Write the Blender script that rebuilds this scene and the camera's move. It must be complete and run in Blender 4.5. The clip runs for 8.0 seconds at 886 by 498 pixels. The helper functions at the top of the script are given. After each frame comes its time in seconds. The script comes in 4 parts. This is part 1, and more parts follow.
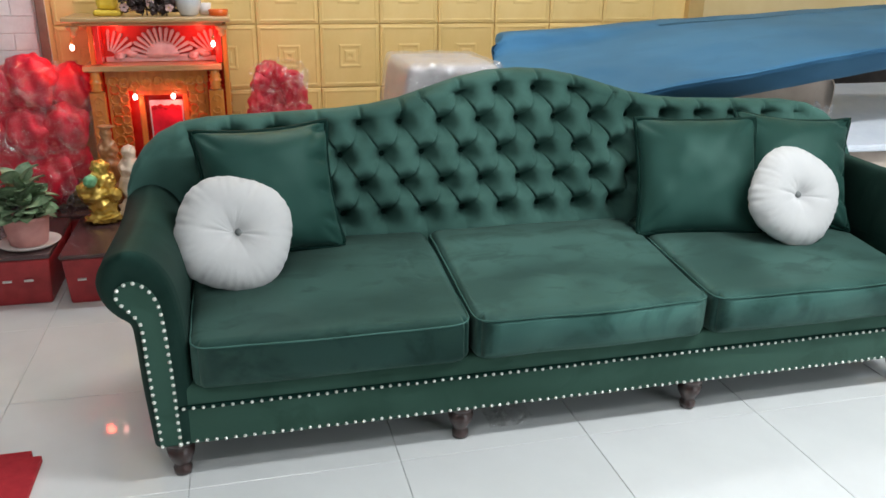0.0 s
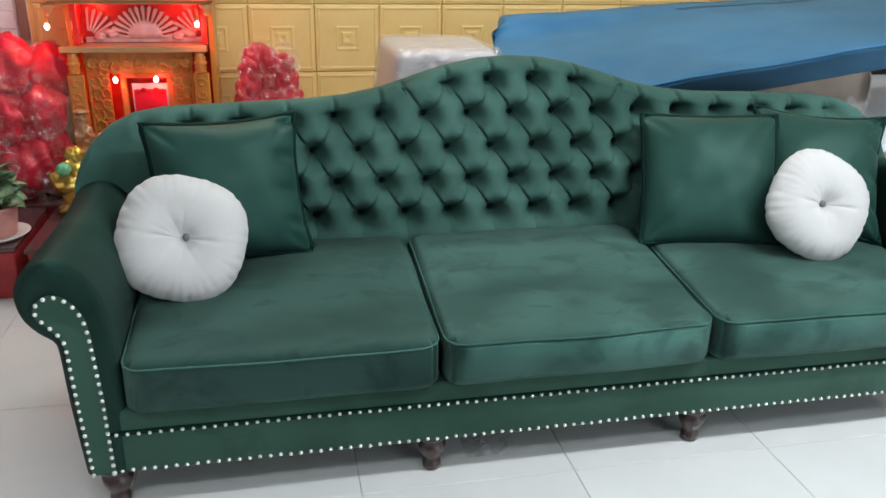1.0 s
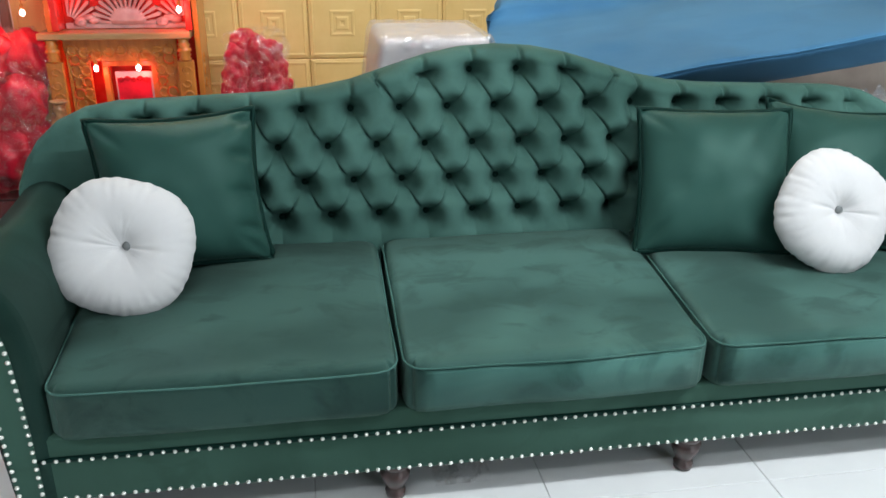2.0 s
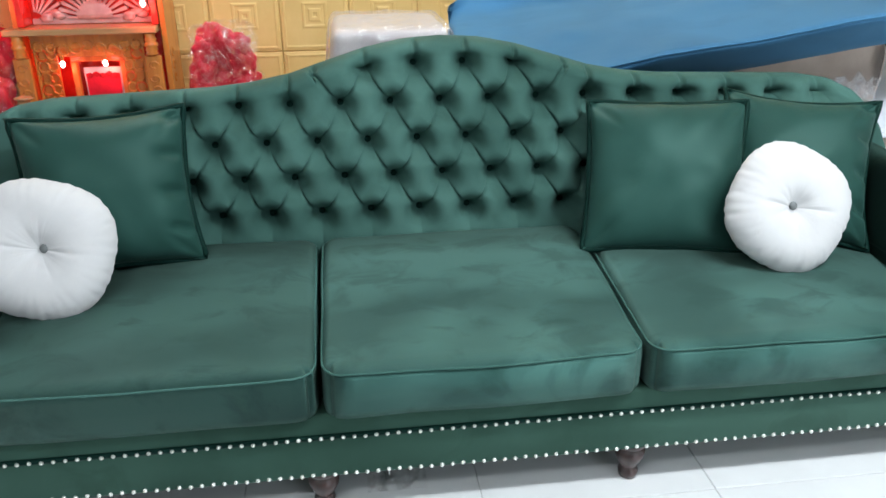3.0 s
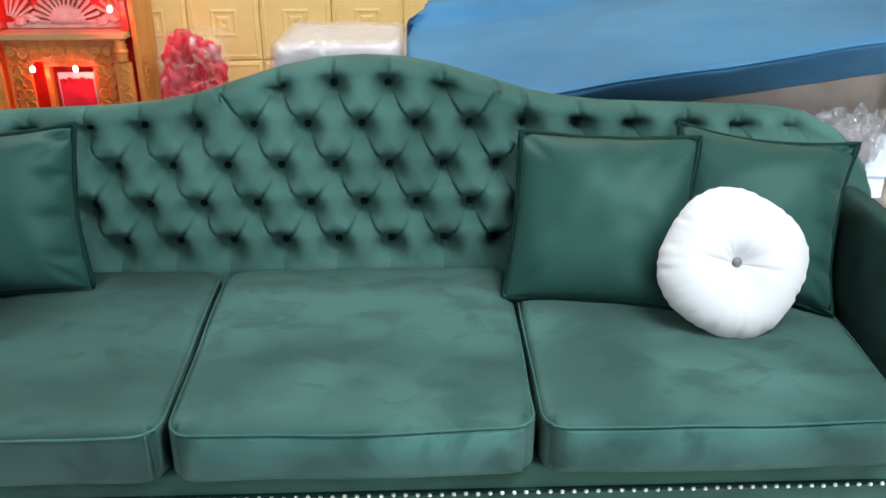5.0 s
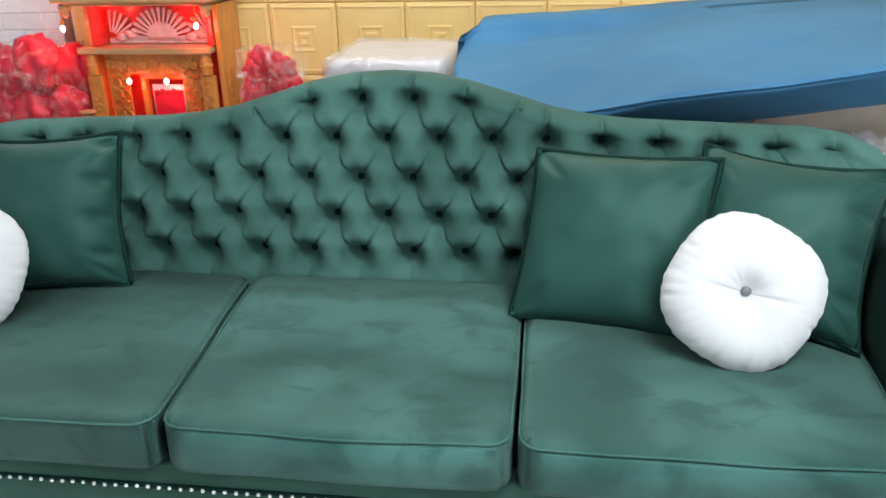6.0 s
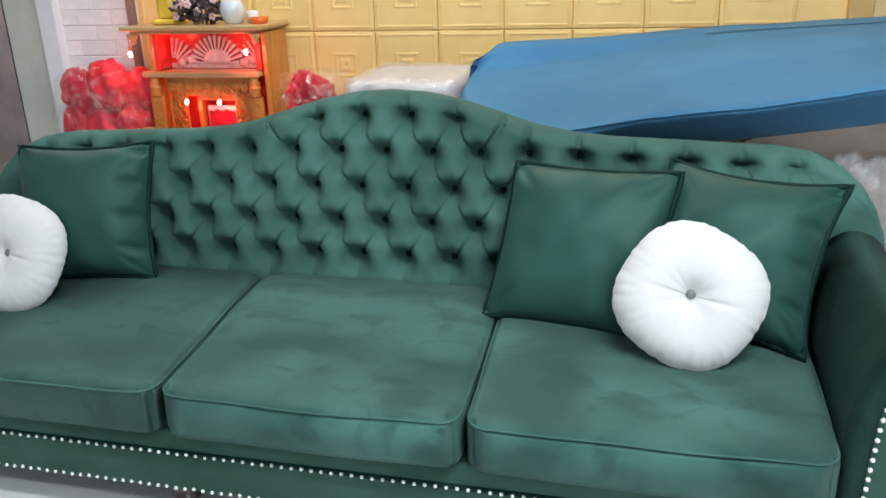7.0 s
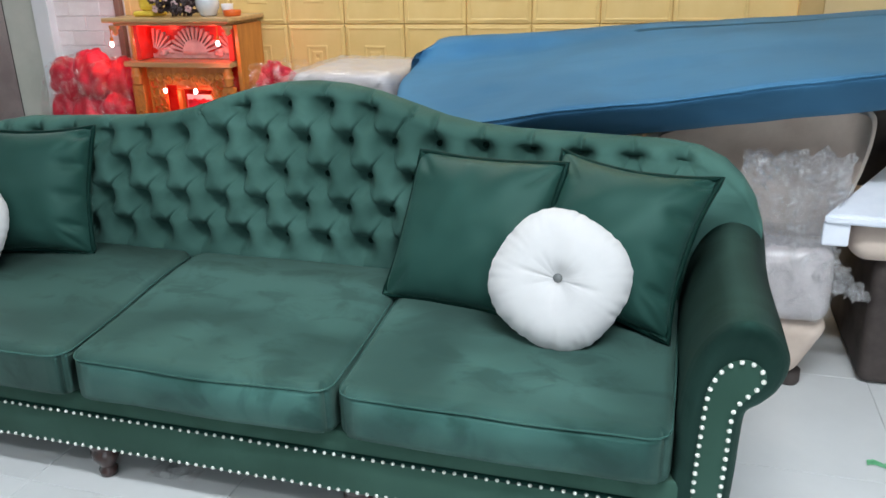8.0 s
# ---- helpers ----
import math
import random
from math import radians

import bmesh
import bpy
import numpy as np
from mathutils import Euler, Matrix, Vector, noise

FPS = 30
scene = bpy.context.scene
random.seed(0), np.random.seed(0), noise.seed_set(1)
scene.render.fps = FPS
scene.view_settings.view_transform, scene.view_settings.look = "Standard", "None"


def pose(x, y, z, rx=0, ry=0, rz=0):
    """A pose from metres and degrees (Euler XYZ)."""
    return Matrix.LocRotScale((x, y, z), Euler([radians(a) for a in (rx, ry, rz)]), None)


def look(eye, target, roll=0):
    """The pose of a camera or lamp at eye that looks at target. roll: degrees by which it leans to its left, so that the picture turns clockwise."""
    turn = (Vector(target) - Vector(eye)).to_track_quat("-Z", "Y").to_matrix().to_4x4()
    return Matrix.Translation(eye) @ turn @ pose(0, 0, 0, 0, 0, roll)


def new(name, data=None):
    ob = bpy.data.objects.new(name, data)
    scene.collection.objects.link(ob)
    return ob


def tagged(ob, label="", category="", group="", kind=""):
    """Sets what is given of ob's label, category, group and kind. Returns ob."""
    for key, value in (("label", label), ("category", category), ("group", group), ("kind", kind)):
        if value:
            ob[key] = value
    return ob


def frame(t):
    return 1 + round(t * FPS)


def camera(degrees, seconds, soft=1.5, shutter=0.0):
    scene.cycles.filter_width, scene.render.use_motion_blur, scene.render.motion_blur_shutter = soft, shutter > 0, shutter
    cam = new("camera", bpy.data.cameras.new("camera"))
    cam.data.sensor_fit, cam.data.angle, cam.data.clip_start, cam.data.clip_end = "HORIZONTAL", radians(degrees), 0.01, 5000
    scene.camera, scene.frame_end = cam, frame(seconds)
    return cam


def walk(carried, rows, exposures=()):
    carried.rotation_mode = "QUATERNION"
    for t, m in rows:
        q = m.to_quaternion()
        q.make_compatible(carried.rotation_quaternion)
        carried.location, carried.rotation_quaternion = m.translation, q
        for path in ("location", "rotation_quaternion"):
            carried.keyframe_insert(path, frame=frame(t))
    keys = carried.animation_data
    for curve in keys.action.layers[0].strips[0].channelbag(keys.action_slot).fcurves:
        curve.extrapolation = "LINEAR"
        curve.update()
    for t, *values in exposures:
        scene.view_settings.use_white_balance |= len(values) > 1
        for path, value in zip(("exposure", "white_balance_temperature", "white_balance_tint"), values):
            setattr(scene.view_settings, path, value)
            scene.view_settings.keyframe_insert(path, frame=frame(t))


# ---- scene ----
# The plan is drawn in units of U metres.
U = 1.1
PATH = [
    (0, (-0.892, -1.826, 1.265), (-0.428, -0.002, 0.588), 0.7),
    (0.5, (-0.8, -1.757, 1.252), (-0.369, 0.067, 0.554), 1.0),
    (1, (-0.692, -1.62, 1.26), (-0.306, 0.204, 0.536), 1.1),
    (1.5, (-0.609, -1.51, 1.258), (-0.265, 0.313, 0.51), 1.0),
    (3, (-0.268, -1.421, 1.258), (-0.038, 0.401, 0.464), -0.5),
    (3.5, (-0.203, -1.383, 1.254), (0.018, 0.437, 0.456), -0.7),
    (4, (-0.125, -1.307, 1.255), (0.082, 0.514, 0.455), -0.5),
    (4.5, (-0.007, -1.241, 1.267), (0.159, 0.586, 0.47), 0.0),
    (6, (0.394, -1.242, 1.274), (0.138, 0.592, 0.519), -1.3),
    (6.5, (0.517, -1.309, 1.257), (0.125, 0.518, 0.544), -1.6),
    (7, (0.662, -1.376, 1.267), (0.202, 0.448, 0.587), -1.8),
    (7.5, (0.844, -1.401, 1.277), (0.338, 0.413, 0.605), -1.8),
    (8, (1.028, -1.393, 1.27), (0.476, 0.401, 0.578), -1.5),
]
cam = camera(58.1, 8.0, soft=1.6)
EXPOSURES = [(0.0, -0.26, 6500, 10), (1.5, -0.18, 6400, 10), (3.0, 0.06, 6250, 10), (4.5, 0.18, 6200, 10), (6.5, 0.08, 6300, 10), (7.0, 0.0, 6300, 10), (8.0, -0.2, 6200, 10)]
walk(cam, [(t, look(Vector(eye) * U, Vector(target) * U, roll)) for t, eye, target, roll in PATH], EXPOSURES)

# ---- light ----
world = bpy.data.worlds.new("world")
scene.world = world
world.use_nodes = True
world.node_tree.nodes["Background"].inputs[0].default_value = (0.75, 0.85, 1.0, 1)
world.node_tree.nodes["Background"].inputs[1].default_value = 0.02


def area_lamp(name, place, target, sx, sy, watts, colour):
    data = bpy.data.lights.new(name, "AREA")
    data.shape, data.size, data.size_y, data.energy, data.color = "RECTANGLE", sx, sy, watts, colour
    ob = new(name, data)
    ob.matrix_world = look(Vector(place) * U, Vector(target) * U)
    return ob


def point_lamp(name, place, watts, colour, radius=0.02):
    data = bpy.data.lights.new(name, "POINT")
    data.energy, data.color, data.shadow_soft_size = watts, colour, radius
    ob = new(name, data)
    ob.location = Vector(place) * U
    return ob


# added ceiling lamps, none seen, to brighten sofa, left floor and back wall
area_lamp("ceiling_fill_lamp", (1.35, -0.95, 2.78), (1.35, -0.95, 0), 1.7, 0.2, 112, (0.93, 0.98, 1.0))
area_lamp("ceiling_fill_lamp", (-1.3, -2.1, 2.78), (-1.3, -2.1, 0), 2.4, 0.25, 46, (0.93, 0.98, 1.0))
area_lamp("ceiling_fill_lamp", (-0.35, 1.6, 2.78), (-0.35, 1.6, 0), 2.8, 0.25, 40, (0.95, 0.98, 1.0))
# unseen fill added in front to lift the sofa's front faces
area_lamp("added_front_fill", (2.5, -3.9, 1.35), (0.6, 0.3, 0.5), 3.0, 2.4, 98, (0.86, 0.95, 1.0))
# unseen lamp added to brighten the backdrop behind the door glass
area_lamp("added_backdrop_fill", (-2.95, 2.6, 2.6), (-2.95, 2.6, 0), 0.8, 0.3, 14, (1.0, 0.96, 0.92))
RED = (1.0, 0.06, 0.03)
# first four belong to the bulbs; last two added to redden the upper niche
for px, py, pz, w in ((-1.338, 1.95, 0.660, 0.6), (-1.181, 1.95, 0.655, 0.6), (-1.62, 1.82, 0.890, 1.3),
                      (-0.992, 1.82, 0.890, 0.8), (-1.40, 1.90, 0.975, 0.6), (-1.05, 1.90, 0.975, 0.6)):
    point_lamp("red_shrine_glow", (px, py, pz), w, RED)

# ---- materials ----


def material(name):
    m = bpy.data.materials.new(name)
    m.use_nodes = True
    nt = m.node_tree
    return m, nt, nt.nodes["Principled BSDF"]


def add_node(nt, kind, **values):
    n = nt.nodes.new(kind)
    for k, v in values.items():
        n.inputs[k.replace("_", " ")].default_value = v
    return n


def surface(name, dark, light, scale=8.0, rough=0.6, metal=0.0, bump=0.0, bump_scale=120.0, sheen=0.0, sheen_tint=None,
            vary=0.0, coat=0.0, detail=5.0, stretch=None, spec=0.5, rough2=None):
    """Two colours mixed by noise at one scale, fine relief at another."""
    m, nt, b = material(name)
    tc = nt.nodes.new("ShaderNodeTexCoord")
    src = tc.outputs["Object"]
    if stretch:
        mp = nt.nodes.new("ShaderNodeMapping")
        mp.inputs["Scale"].default_value = stretch
        nt.links.new(src, mp.inputs["Vector"])
        src = mp.outputs["Vector"]
    n1 = add_node(nt, "ShaderNodeTexNoise", Scale=scale, Detail=detail, Roughness=0.6)
    nt.links.new(src, n1.inputs["Vector"])
    ramp = nt.nodes.new("ShaderNodeValToRGB")
    ramp.color_ramp.elements[0].position, ramp.color_ramp.elements[1].position = 0.34, 0.66
    ramp.color_ramp.elements[0].color, ramp.color_ramp.elements[1].color = (*dark, 1), (*light, 1)
    nt.links.new(n1.outputs["Fac"], ramp.inputs["Fac"])
    colour = ramp.outputs["Color"]
    if vary:
        info = nt.nodes.new("ShaderNodeObjectInfo")
        hsv = nt.nodes.new("ShaderNodeHueSaturation")
        mr = nt.nodes.new("ShaderNodeMapRange")
        mr.inputs["To Min"].default_value, mr.inputs["To Max"].default_value = 1 - vary, 1 + vary
        nt.links.new(info.outputs["Random"], mr.inputs["Value"])
        nt.links.new(mr.outputs["Result"], hsv.inputs["Value"])
        nt.links.new(colour, hsv.inputs["Color"])
        colour = hsv.outputs["Color"]
    nt.links.new(colour, b.inputs["Base Color"])
    b.inputs["Roughness"].default_value = rough
    if rough2 is not None:
        mr2 = nt.nodes.new("ShaderNodeMapRange")
        mr2.inputs["To Min"].default_value, mr2.inputs["To Max"].default_value = rough, rough2
        nt.links.new(n1.outputs["Fac"], mr2.inputs["Value"])
        nt.links.new(mr2.outputs["Result"], b.inputs["Roughness"])
    b.inputs["Metallic"].default_value = metal
    b.inputs["Specular IOR Level"].default_value = spec
    b.inputs["Coat Weight"].default_value = coat
    b.inputs["Coat Roughness"].default_value = 0.12
    if sheen:
        b.inputs["Sheen Weight"].default_value = sheen
        b.inputs["Sheen Roughness"].default_value = 0.45
        b.inputs["Sheen Tint"].default_value = (*(sheen_tint or light), 1)
    if bump:
        n2 = add_node(nt, "ShaderNodeTexNoise", Scale=bump_scale, Detail=3.0)
        nt.links.new(src, n2.inputs["Vector"])
        bp = add_node(nt, "ShaderNodeBump", Strength=bump, Distance=0.004)
        nt.links.new(n2.outputs["Fac"], bp.inputs["Height"])
        nt.links.new(bp.outputs["Normal"], b.inputs["Normal"])
    return m


def velvet(name, dark, light, tint, scale=2.4, sheen=0.8, gloss=0.42, spec=0.1, smudge=0.5, normal_bend=None):
    """Pile brushed this way and that: broad patches of lighter pile, small rubbed smudges, and fine fibre relief; bent
    normals set light and shade.
    """
    m, nt, b = material(name)
    tc = nt.nodes.new("ShaderNodeTexCoord")
    mp = nt.nodes.new("ShaderNodeMapping")
    mp.inputs["Scale"].default_value = (1.0, 1.6, 1.0)
    nt.links.new(tc.outputs["Object"], mp.inputs["Vector"])
    big = add_node(nt, "ShaderNodeTexNoise", Scale=scale, Detail=2.0, Roughness=0.45, Distortion=0.2)
    rub = add_node(nt, "ShaderNodeTexNoise", Scale=scale * 3.1, Detail=4.0, Roughness=0.55, Distortion=0.6)
    for n in (big, rub):
        nt.links.new(mp.outputs["Vector"], n.inputs["Vector"])
    step = nt.nodes.new("ShaderNodeMapRange")
    step.interpolation_type = "SMOOTHSTEP"
    step.inputs["From Min"].default_value, step.inputs["From Max"].default_value = 0.33, 0.54
    step.inputs["To Min"].default_value, step.inputs["To Max"].default_value = 1.0 - smudge, 1.0
    nt.links.new(rub.outputs["Fac"], step.inputs["Value"])
    wide = nt.nodes.new("ShaderNodeMapRange")
    wide.interpolation_type = "SMOOTHSTEP"
    wide.inputs["From Min"].default_value, wide.inputs["From Max"].default_value = 0.34, 0.62
    wide.inputs["To Min"].default_value, wide.inputs["To Max"].default_value = 0.25, 1.0
    nt.links.new(big.outputs["Fac"], wide.inputs["Value"])
    lay = nt.nodes.new("ShaderNodeMath")
    lay.operation = "MULTIPLY"
    nt.links.new(step.outputs["Result"], lay.inputs[0])
    nt.links.new(wide.outputs["Result"], lay.inputs[1])
    ramp = nt.nodes.new("ShaderNodeValToRGB")
    ramp.color_ramp.elements[0].position, ramp.color_ramp.elements[1].position = 0.05, 0.95
    ramp.color_ramp.elements[0].color, ramp.color_ramp.elements[1].color = (*dark, 1), (*light, 1)
    nt.links.new(lay.outputs[0], ramp.inputs["Fac"])
    nt.links.new(ramp.outputs["Color"], b.inputs["Base Color"])
    b.inputs["Roughness"].default_value = gloss
    b.inputs["Specular IOR Level"].default_value = spec
    b.inputs["Specular Tint"].default_value = (0.55, 0.95, 0.82, 1)
    b.inputs["Sheen Weight"].default_value = sheen
    b.inputs["Sheen Roughness"].default_value = 0.5
    b.inputs["Sheen Tint"].default_value = (*tint, 1)
    fine = add_node(nt, "ShaderNodeTexNoise", Scale=900.0, Detail=2.0)
    nt.links.new(tc.outputs["Object"], fine.inputs["Vector"])
    b1 = add_node(nt, "ShaderNodeBump", Strength=0.25, Distance=0.002)
    nt.links.new(fine.outputs["Fac"], b1.inputs["Height"])
    b2 = add_node(nt, "ShaderNodeBump", Strength=0.12, Distance=0.02)
    nt.links.new(lay.outputs[0], b2.inputs["Height"])
    nt.links.new(b1.outputs["Normal"], b2.inputs["Normal"])
    if normal_bend:
        # bends the shading normal so faces turn lighter or darker, as leaning pile would
        geo = nt.nodes.new("ShaderNodeNewGeometry")
        add = nt.nodes.new("ShaderNodeVectorMath")
        add.inputs[1].default_value = normal_bend
        unit = nt.nodes.new("ShaderNodeVectorMath")
        unit.operation = "NORMALIZE"
        nt.links.new(geo.outputs["Normal"], add.inputs[0])
        nt.links.new(add.outputs[0], unit.inputs[0])
        nt.links.new(unit.outputs[0], b1.inputs["Normal"])
    nt.links.new(b2.outputs["Normal"], b.inputs["Normal"])
    return m


def emitter(name, colour, strength):
    m, nt, b = material(name)
    b.inputs["Base Color"].default_value = (*colour, 1)
    b.inputs["Emission Color"].default_value = (*colour, 1)
    b.inputs["Emission Strength"].default_value = strength
    return m


def film(name, see=0.8, rough=0.1, relief=0.8, body=0.0):
    """Clear wrapping film: mostly seen through, with crumpled highlights, and a little milkiness."""
    m, nt, b = material(name)
    out = nt.nodes["Material Output"]
    nt.nodes.remove(b)
    gl = nt.nodes.new("ShaderNodeBsdfGlossy")
    gl.inputs["Color"].default_value, gl.inputs["Roughness"].default_value = (0.95, 0.95, 0.97, 1), rough
    tr = nt.nodes.new("ShaderNodeBsdfTransparent")
    mix = nt.nodes.new("ShaderNodeMixShader")
    nt.links.new(tr.outputs["BSDF"], mix.inputs[2])
    nt.links.new(gl.outputs["BSDF"], mix.inputs[1])
    mix.inputs["Fac"].default_value = see
    if relief:
        tc = nt.nodes.new("ShaderNodeTexCoord")
        n = add_node(nt, "ShaderNodeTexNoise", Scale=16.0, Detail=5.0, Roughness=0.65, Distortion=1.5)
        nt.links.new(tc.outputs["Object"], n.inputs["Vector"])
        bp = add_node(nt, "ShaderNodeBump", Strength=relief, Distance=0.05)
        nt.links.new(n.outputs["Fac"], bp.inputs["Height"])
        nt.links.new(bp.outputs["Normal"], gl.inputs["Normal"])
        mr = nt.nodes.new("ShaderNodeMapRange")
        mr.inputs["From Min"].default_value, mr.inputs["From Max"].default_value = 0.46, 0.66
        mr.inputs["To Min"].default_value, mr.inputs["To Max"].default_value = min(0.97, see + 0.08), see - 0.30
        nt.links.new(n.outputs["Fac"], mr.inputs["Value"])
        nt.links.new(mr.outputs["Result"], mix.inputs["Fac"])
    last = mix
    if body:
        df = nt.nodes.new("ShaderNodeBsdfDiffuse")
        df.inputs["Color"].default_value = (0.75, 0.74, 0.76, 1)
        last = nt.nodes.new("ShaderNodeMixShader")
        last.inputs["Fac"].default_value = body
        nt.links.new(mix.outputs["Shader"], last.inputs[1])
        nt.links.new(df.outputs["BSDF"], last.inputs[2])
    nt.links.new(last.outputs["Shader"], out.inputs["Surface"])
    return m


TINT = (0.25, 0.42, 0.36)
M_GREEN = velvet("green_velvet", (0.034, 0.080, 0.067), (0.064, 0.140, 0.119), TINT, scale=3.0, sheen=0.06, spec=0.06, gloss=0.6, smudge=0.3)
# the same velvet, darker with normals bent down, so the arms look shaded
M_GREEN_ARM = velvet("green_arm_velvet_shaded", (0.012, 0.034, 0.027), (0.022, 0.058, 0.047), TINT, scale=3.0, sheen=0.10, spec=0.05, gloss=0.6, normal_bend=(0.0, 0.25, -0.75))
# normals bent backwards set how light the tops are against the fronts
M_GREEN_SEAT = velvet("green_seat_velvet", (0.014, 0.046, 0.040), (0.066, 0.158, 0.138), TINT, scale=2.4, sheen=0.20, spec=0.16, gloss=0.5, smudge=0.62, normal_bend=(0.0, 0.85, -0.05))
# shaded copy of the seat velvet, its normals bent from the lamps
M_GREEN_SEAT_SHADED = velvet("green_seat_velvet_shaded", (0.014, 0.046, 0.040), (0.056, 0.136, 0.118), TINT, scale=2.4, sheen=0.20, spec=0.16, gloss=0.5, smudge=0.6, normal_bend=(-0.70, 0.60, -0.12))
M_GREEN_RAIL = velvet("green_rail_velvet", (0.026, 0.060, 0.044), (0.042, 0.092, 0.070), TINT, scale=2.2, sheen=0.10, spec=0.08, gloss=0.55)
M_GREEN_PILLOW = velvet("green_pillow_velvet", (0.015, 0.048, 0.039), (0.020, 0.062, 0.051), TINT, scale=2.0, sheen=0.12, spec=0.22, gloss=0.40, smudge=0.2)
# paler green in place of the light caught along the cushion edges
M_GREEN_SEAM = velvet("green_seam_edge_light", (0.030, 0.080, 0.068), (0.056, 0.130, 0.112), TINT, sheen=0.2)
# near-black for cords and edging, and for shade in dimples and seat gaps
M_GREEN_DARK = velvet("green_trim_gap_shade", (0.003, 0.016, 0.012), (0.005, 0.022, 0.018), TINT, sheen=0.04)
# normals bent back and down so the front band turns dark
M_BLUE = velvet("blue_velvet", (0.042, 0.126, 0.236), (0.063, 0.188, 0.345), (0.25, 0.50, 0.70), scale=1.6, sheen=0.2, spec=0.08, gloss=0.6, smudge=0.3, normal_bend=(0.0, 0.55, -0.25))
M_WHITE_CLOTH = surface("white_cloth", (0.53, 0.525, 0.525), (0.58, 0.575, 0.575), 6, 0.85, bump=0.25, bump_scale=500, sheen=0.4, sheen_tint=(1, 1, 1))
M_BUTTON = surface("grey_button", (0.10, 0.11, 0.11), (0.16, 0.17, 0.17), 60, 0.5)
M_NAIL = surface("pearl_nail", (0.72, 0.74, 0.68), (0.85, 0.86, 0.80), 90, 0.22, metal=0.35)
M_LEG = surface("dark_wood", (0.018, 0.008, 0.007), (0.05, 0.02, 0.017), 30, 0.28, coat=0.4, stretch=(1, 1, 0.2))
M_TILE = surface("white_floor_tile", (0.69, 0.70, 0.70), (0.74, 0.75, 0.75), 3, 0.03, vary=0.02, spec=0.5, rough2=0.08)
M_GROUT = surface("grey_grout", (0.50, 0.51, 0.51), (0.60, 0.60, 0.60), 20, 0.8)
M_WALL = surface("yellow_wall_panel", (0.80, 0.55, 0.20), (0.87, 0.62, 0.25), 5, 0.42, bump=0.12, bump_scale=60, vary=0.03)
M_CREAM = surface("cream_plaster", (0.78, 0.58, 0.28), (0.84, 0.65, 0.35), 4, 0.6, bump=0.1, bump_scale=80)
M_TAN = surface("tan_trim", (0.55, 0.36, 0.13), (0.62, 0.42, 0.17), 6, 0.5)
M_BRICK = surface("white_brick", (0.80, 0.74, 0.74), (0.88, 0.83, 0.83), 14, 0.6, bump=0.4, bump_scale=60, vary=0.03)
M_PAINT = surface("white_paint", (0.72, 0.74, 0.76), (0.80, 0.82, 0.84), 3, 0.6, bump=0.05, bump_scale=90)
M_FRAME = surface("grey_green_metal", (0.48, 0.50, 0.44), (0.56, 0.57, 0.51), 5, 0.45, bump=0.05)
M_RUBBER = surface("dark_seal", (0.06, 0.05, 0.045), (0.10, 0.09, 0.08), 20, 0.6)
M_ALTAR = surface("orange_varnished_wood", (0.50, 0.17, 0.025), (0.68, 0.27, 0.05), 9, 0.3, bump=0.1, bump_scale=50, coat=0.4, stretch=(3, 3, 0.4))
M_ALTAR_PALE = surface("pale_wood_slab", (0.45, 0.27, 0.11), (0.58, 0.37, 0.17), 9, 0.35, coat=0.3, stretch=(0.4, 3, 3))
M_RED_PANEL = surface("red_lacquer_panel", (0.55, 0.02, 0.015), (0.70, 0.05, 0.03), 12, 0.25, coat=0.4)
M_SILVER = surface("silvery_carving", (0.55, 0.40, 0.40), (0.72, 0.58, 0.56), 20, 0.35, metal=0.2)
M_BULB = emitter("red_bulb_glow", (1.0, 0.45, 0.40), 14.0)
M_GOLD = surface("gold_paint", (0.55, 0.33, 0.05), (0.85, 0.60, 0.15), 18, 0.25, metal=0.7, bump=0.2, bump_scale=80)
M_CERAMIC = surface("cream_ceramic", (0.62, 0.45, 0.32), (0.80, 0.66, 0.52), 25, 0.3, coat=0.4)
M_BRONZE = surface("brown_glaze", (0.30, 0.13, 0.05), (0.50, 0.26, 0.12), 25, 0.3, coat=0.4)
M_JADE = surface("green_glaze", (0.10, 0.38, 0.18), (0.22, 0.55, 0.30), 30, 0.3)
M_POT = surface("pink_clay", (0.55, 0.24, 0.22), (0.68, 0.34, 0.31), 12, 0.55, bump=0.15)
M_SAUCER = surface("white_saucer", (0.66, 0.60, 0.58), (0.76, 0.71, 0.68), 12, 0.4)
M_SOIL = surface("dark_soil", (0.03, 0.02, 0.015), (0.08, 0.055, 0.04), 60, 0.9, bump=0.6)
M_LEAF = surface("green_leaf", (0.10, 0.19, 0.09), (0.30, 0.40, 0.25), 25, 0.4, vary=0.25)
M_CHEST = surface("red_leather", (0.30, 0.018, 0.022), (0.42, 0.03, 0.035), 14, 0.42, bump=0.3, bump_scale=220)
M_LID = surface("dark_lid", (0.06, 0.03, 0.03), (0.10, 0.05, 0.05), 10, 0.25, coat=0.3)
M_MAT = surface("red_mat", (0.36, 0.008, 0.02), (0.48, 0.015, 0.03), 30, 0.95, bump=0.8, bump_scale=500, sheen=0.5, sheen_tint=(0.8, 0.1, 0.1))
M_ROSE = surface("red_satin", (0.46, 0.004, 0.022), (0.70, 0.010, 0.045), 14, 0.38, bump=0.3, bump_scale=60, sheen=0.1, sheen_tint=(1.0, 0.2, 0.25))
M_FILM = film("clear_film", see=0.84)
M_FILM_BAG = film("bag_film", see=0.90, rough=0.05, relief=1.0)
M_FILM_CRUMPLE = film("crumpled_film", see=0.55, relief=1.0, rough=0.05, body=0.06)
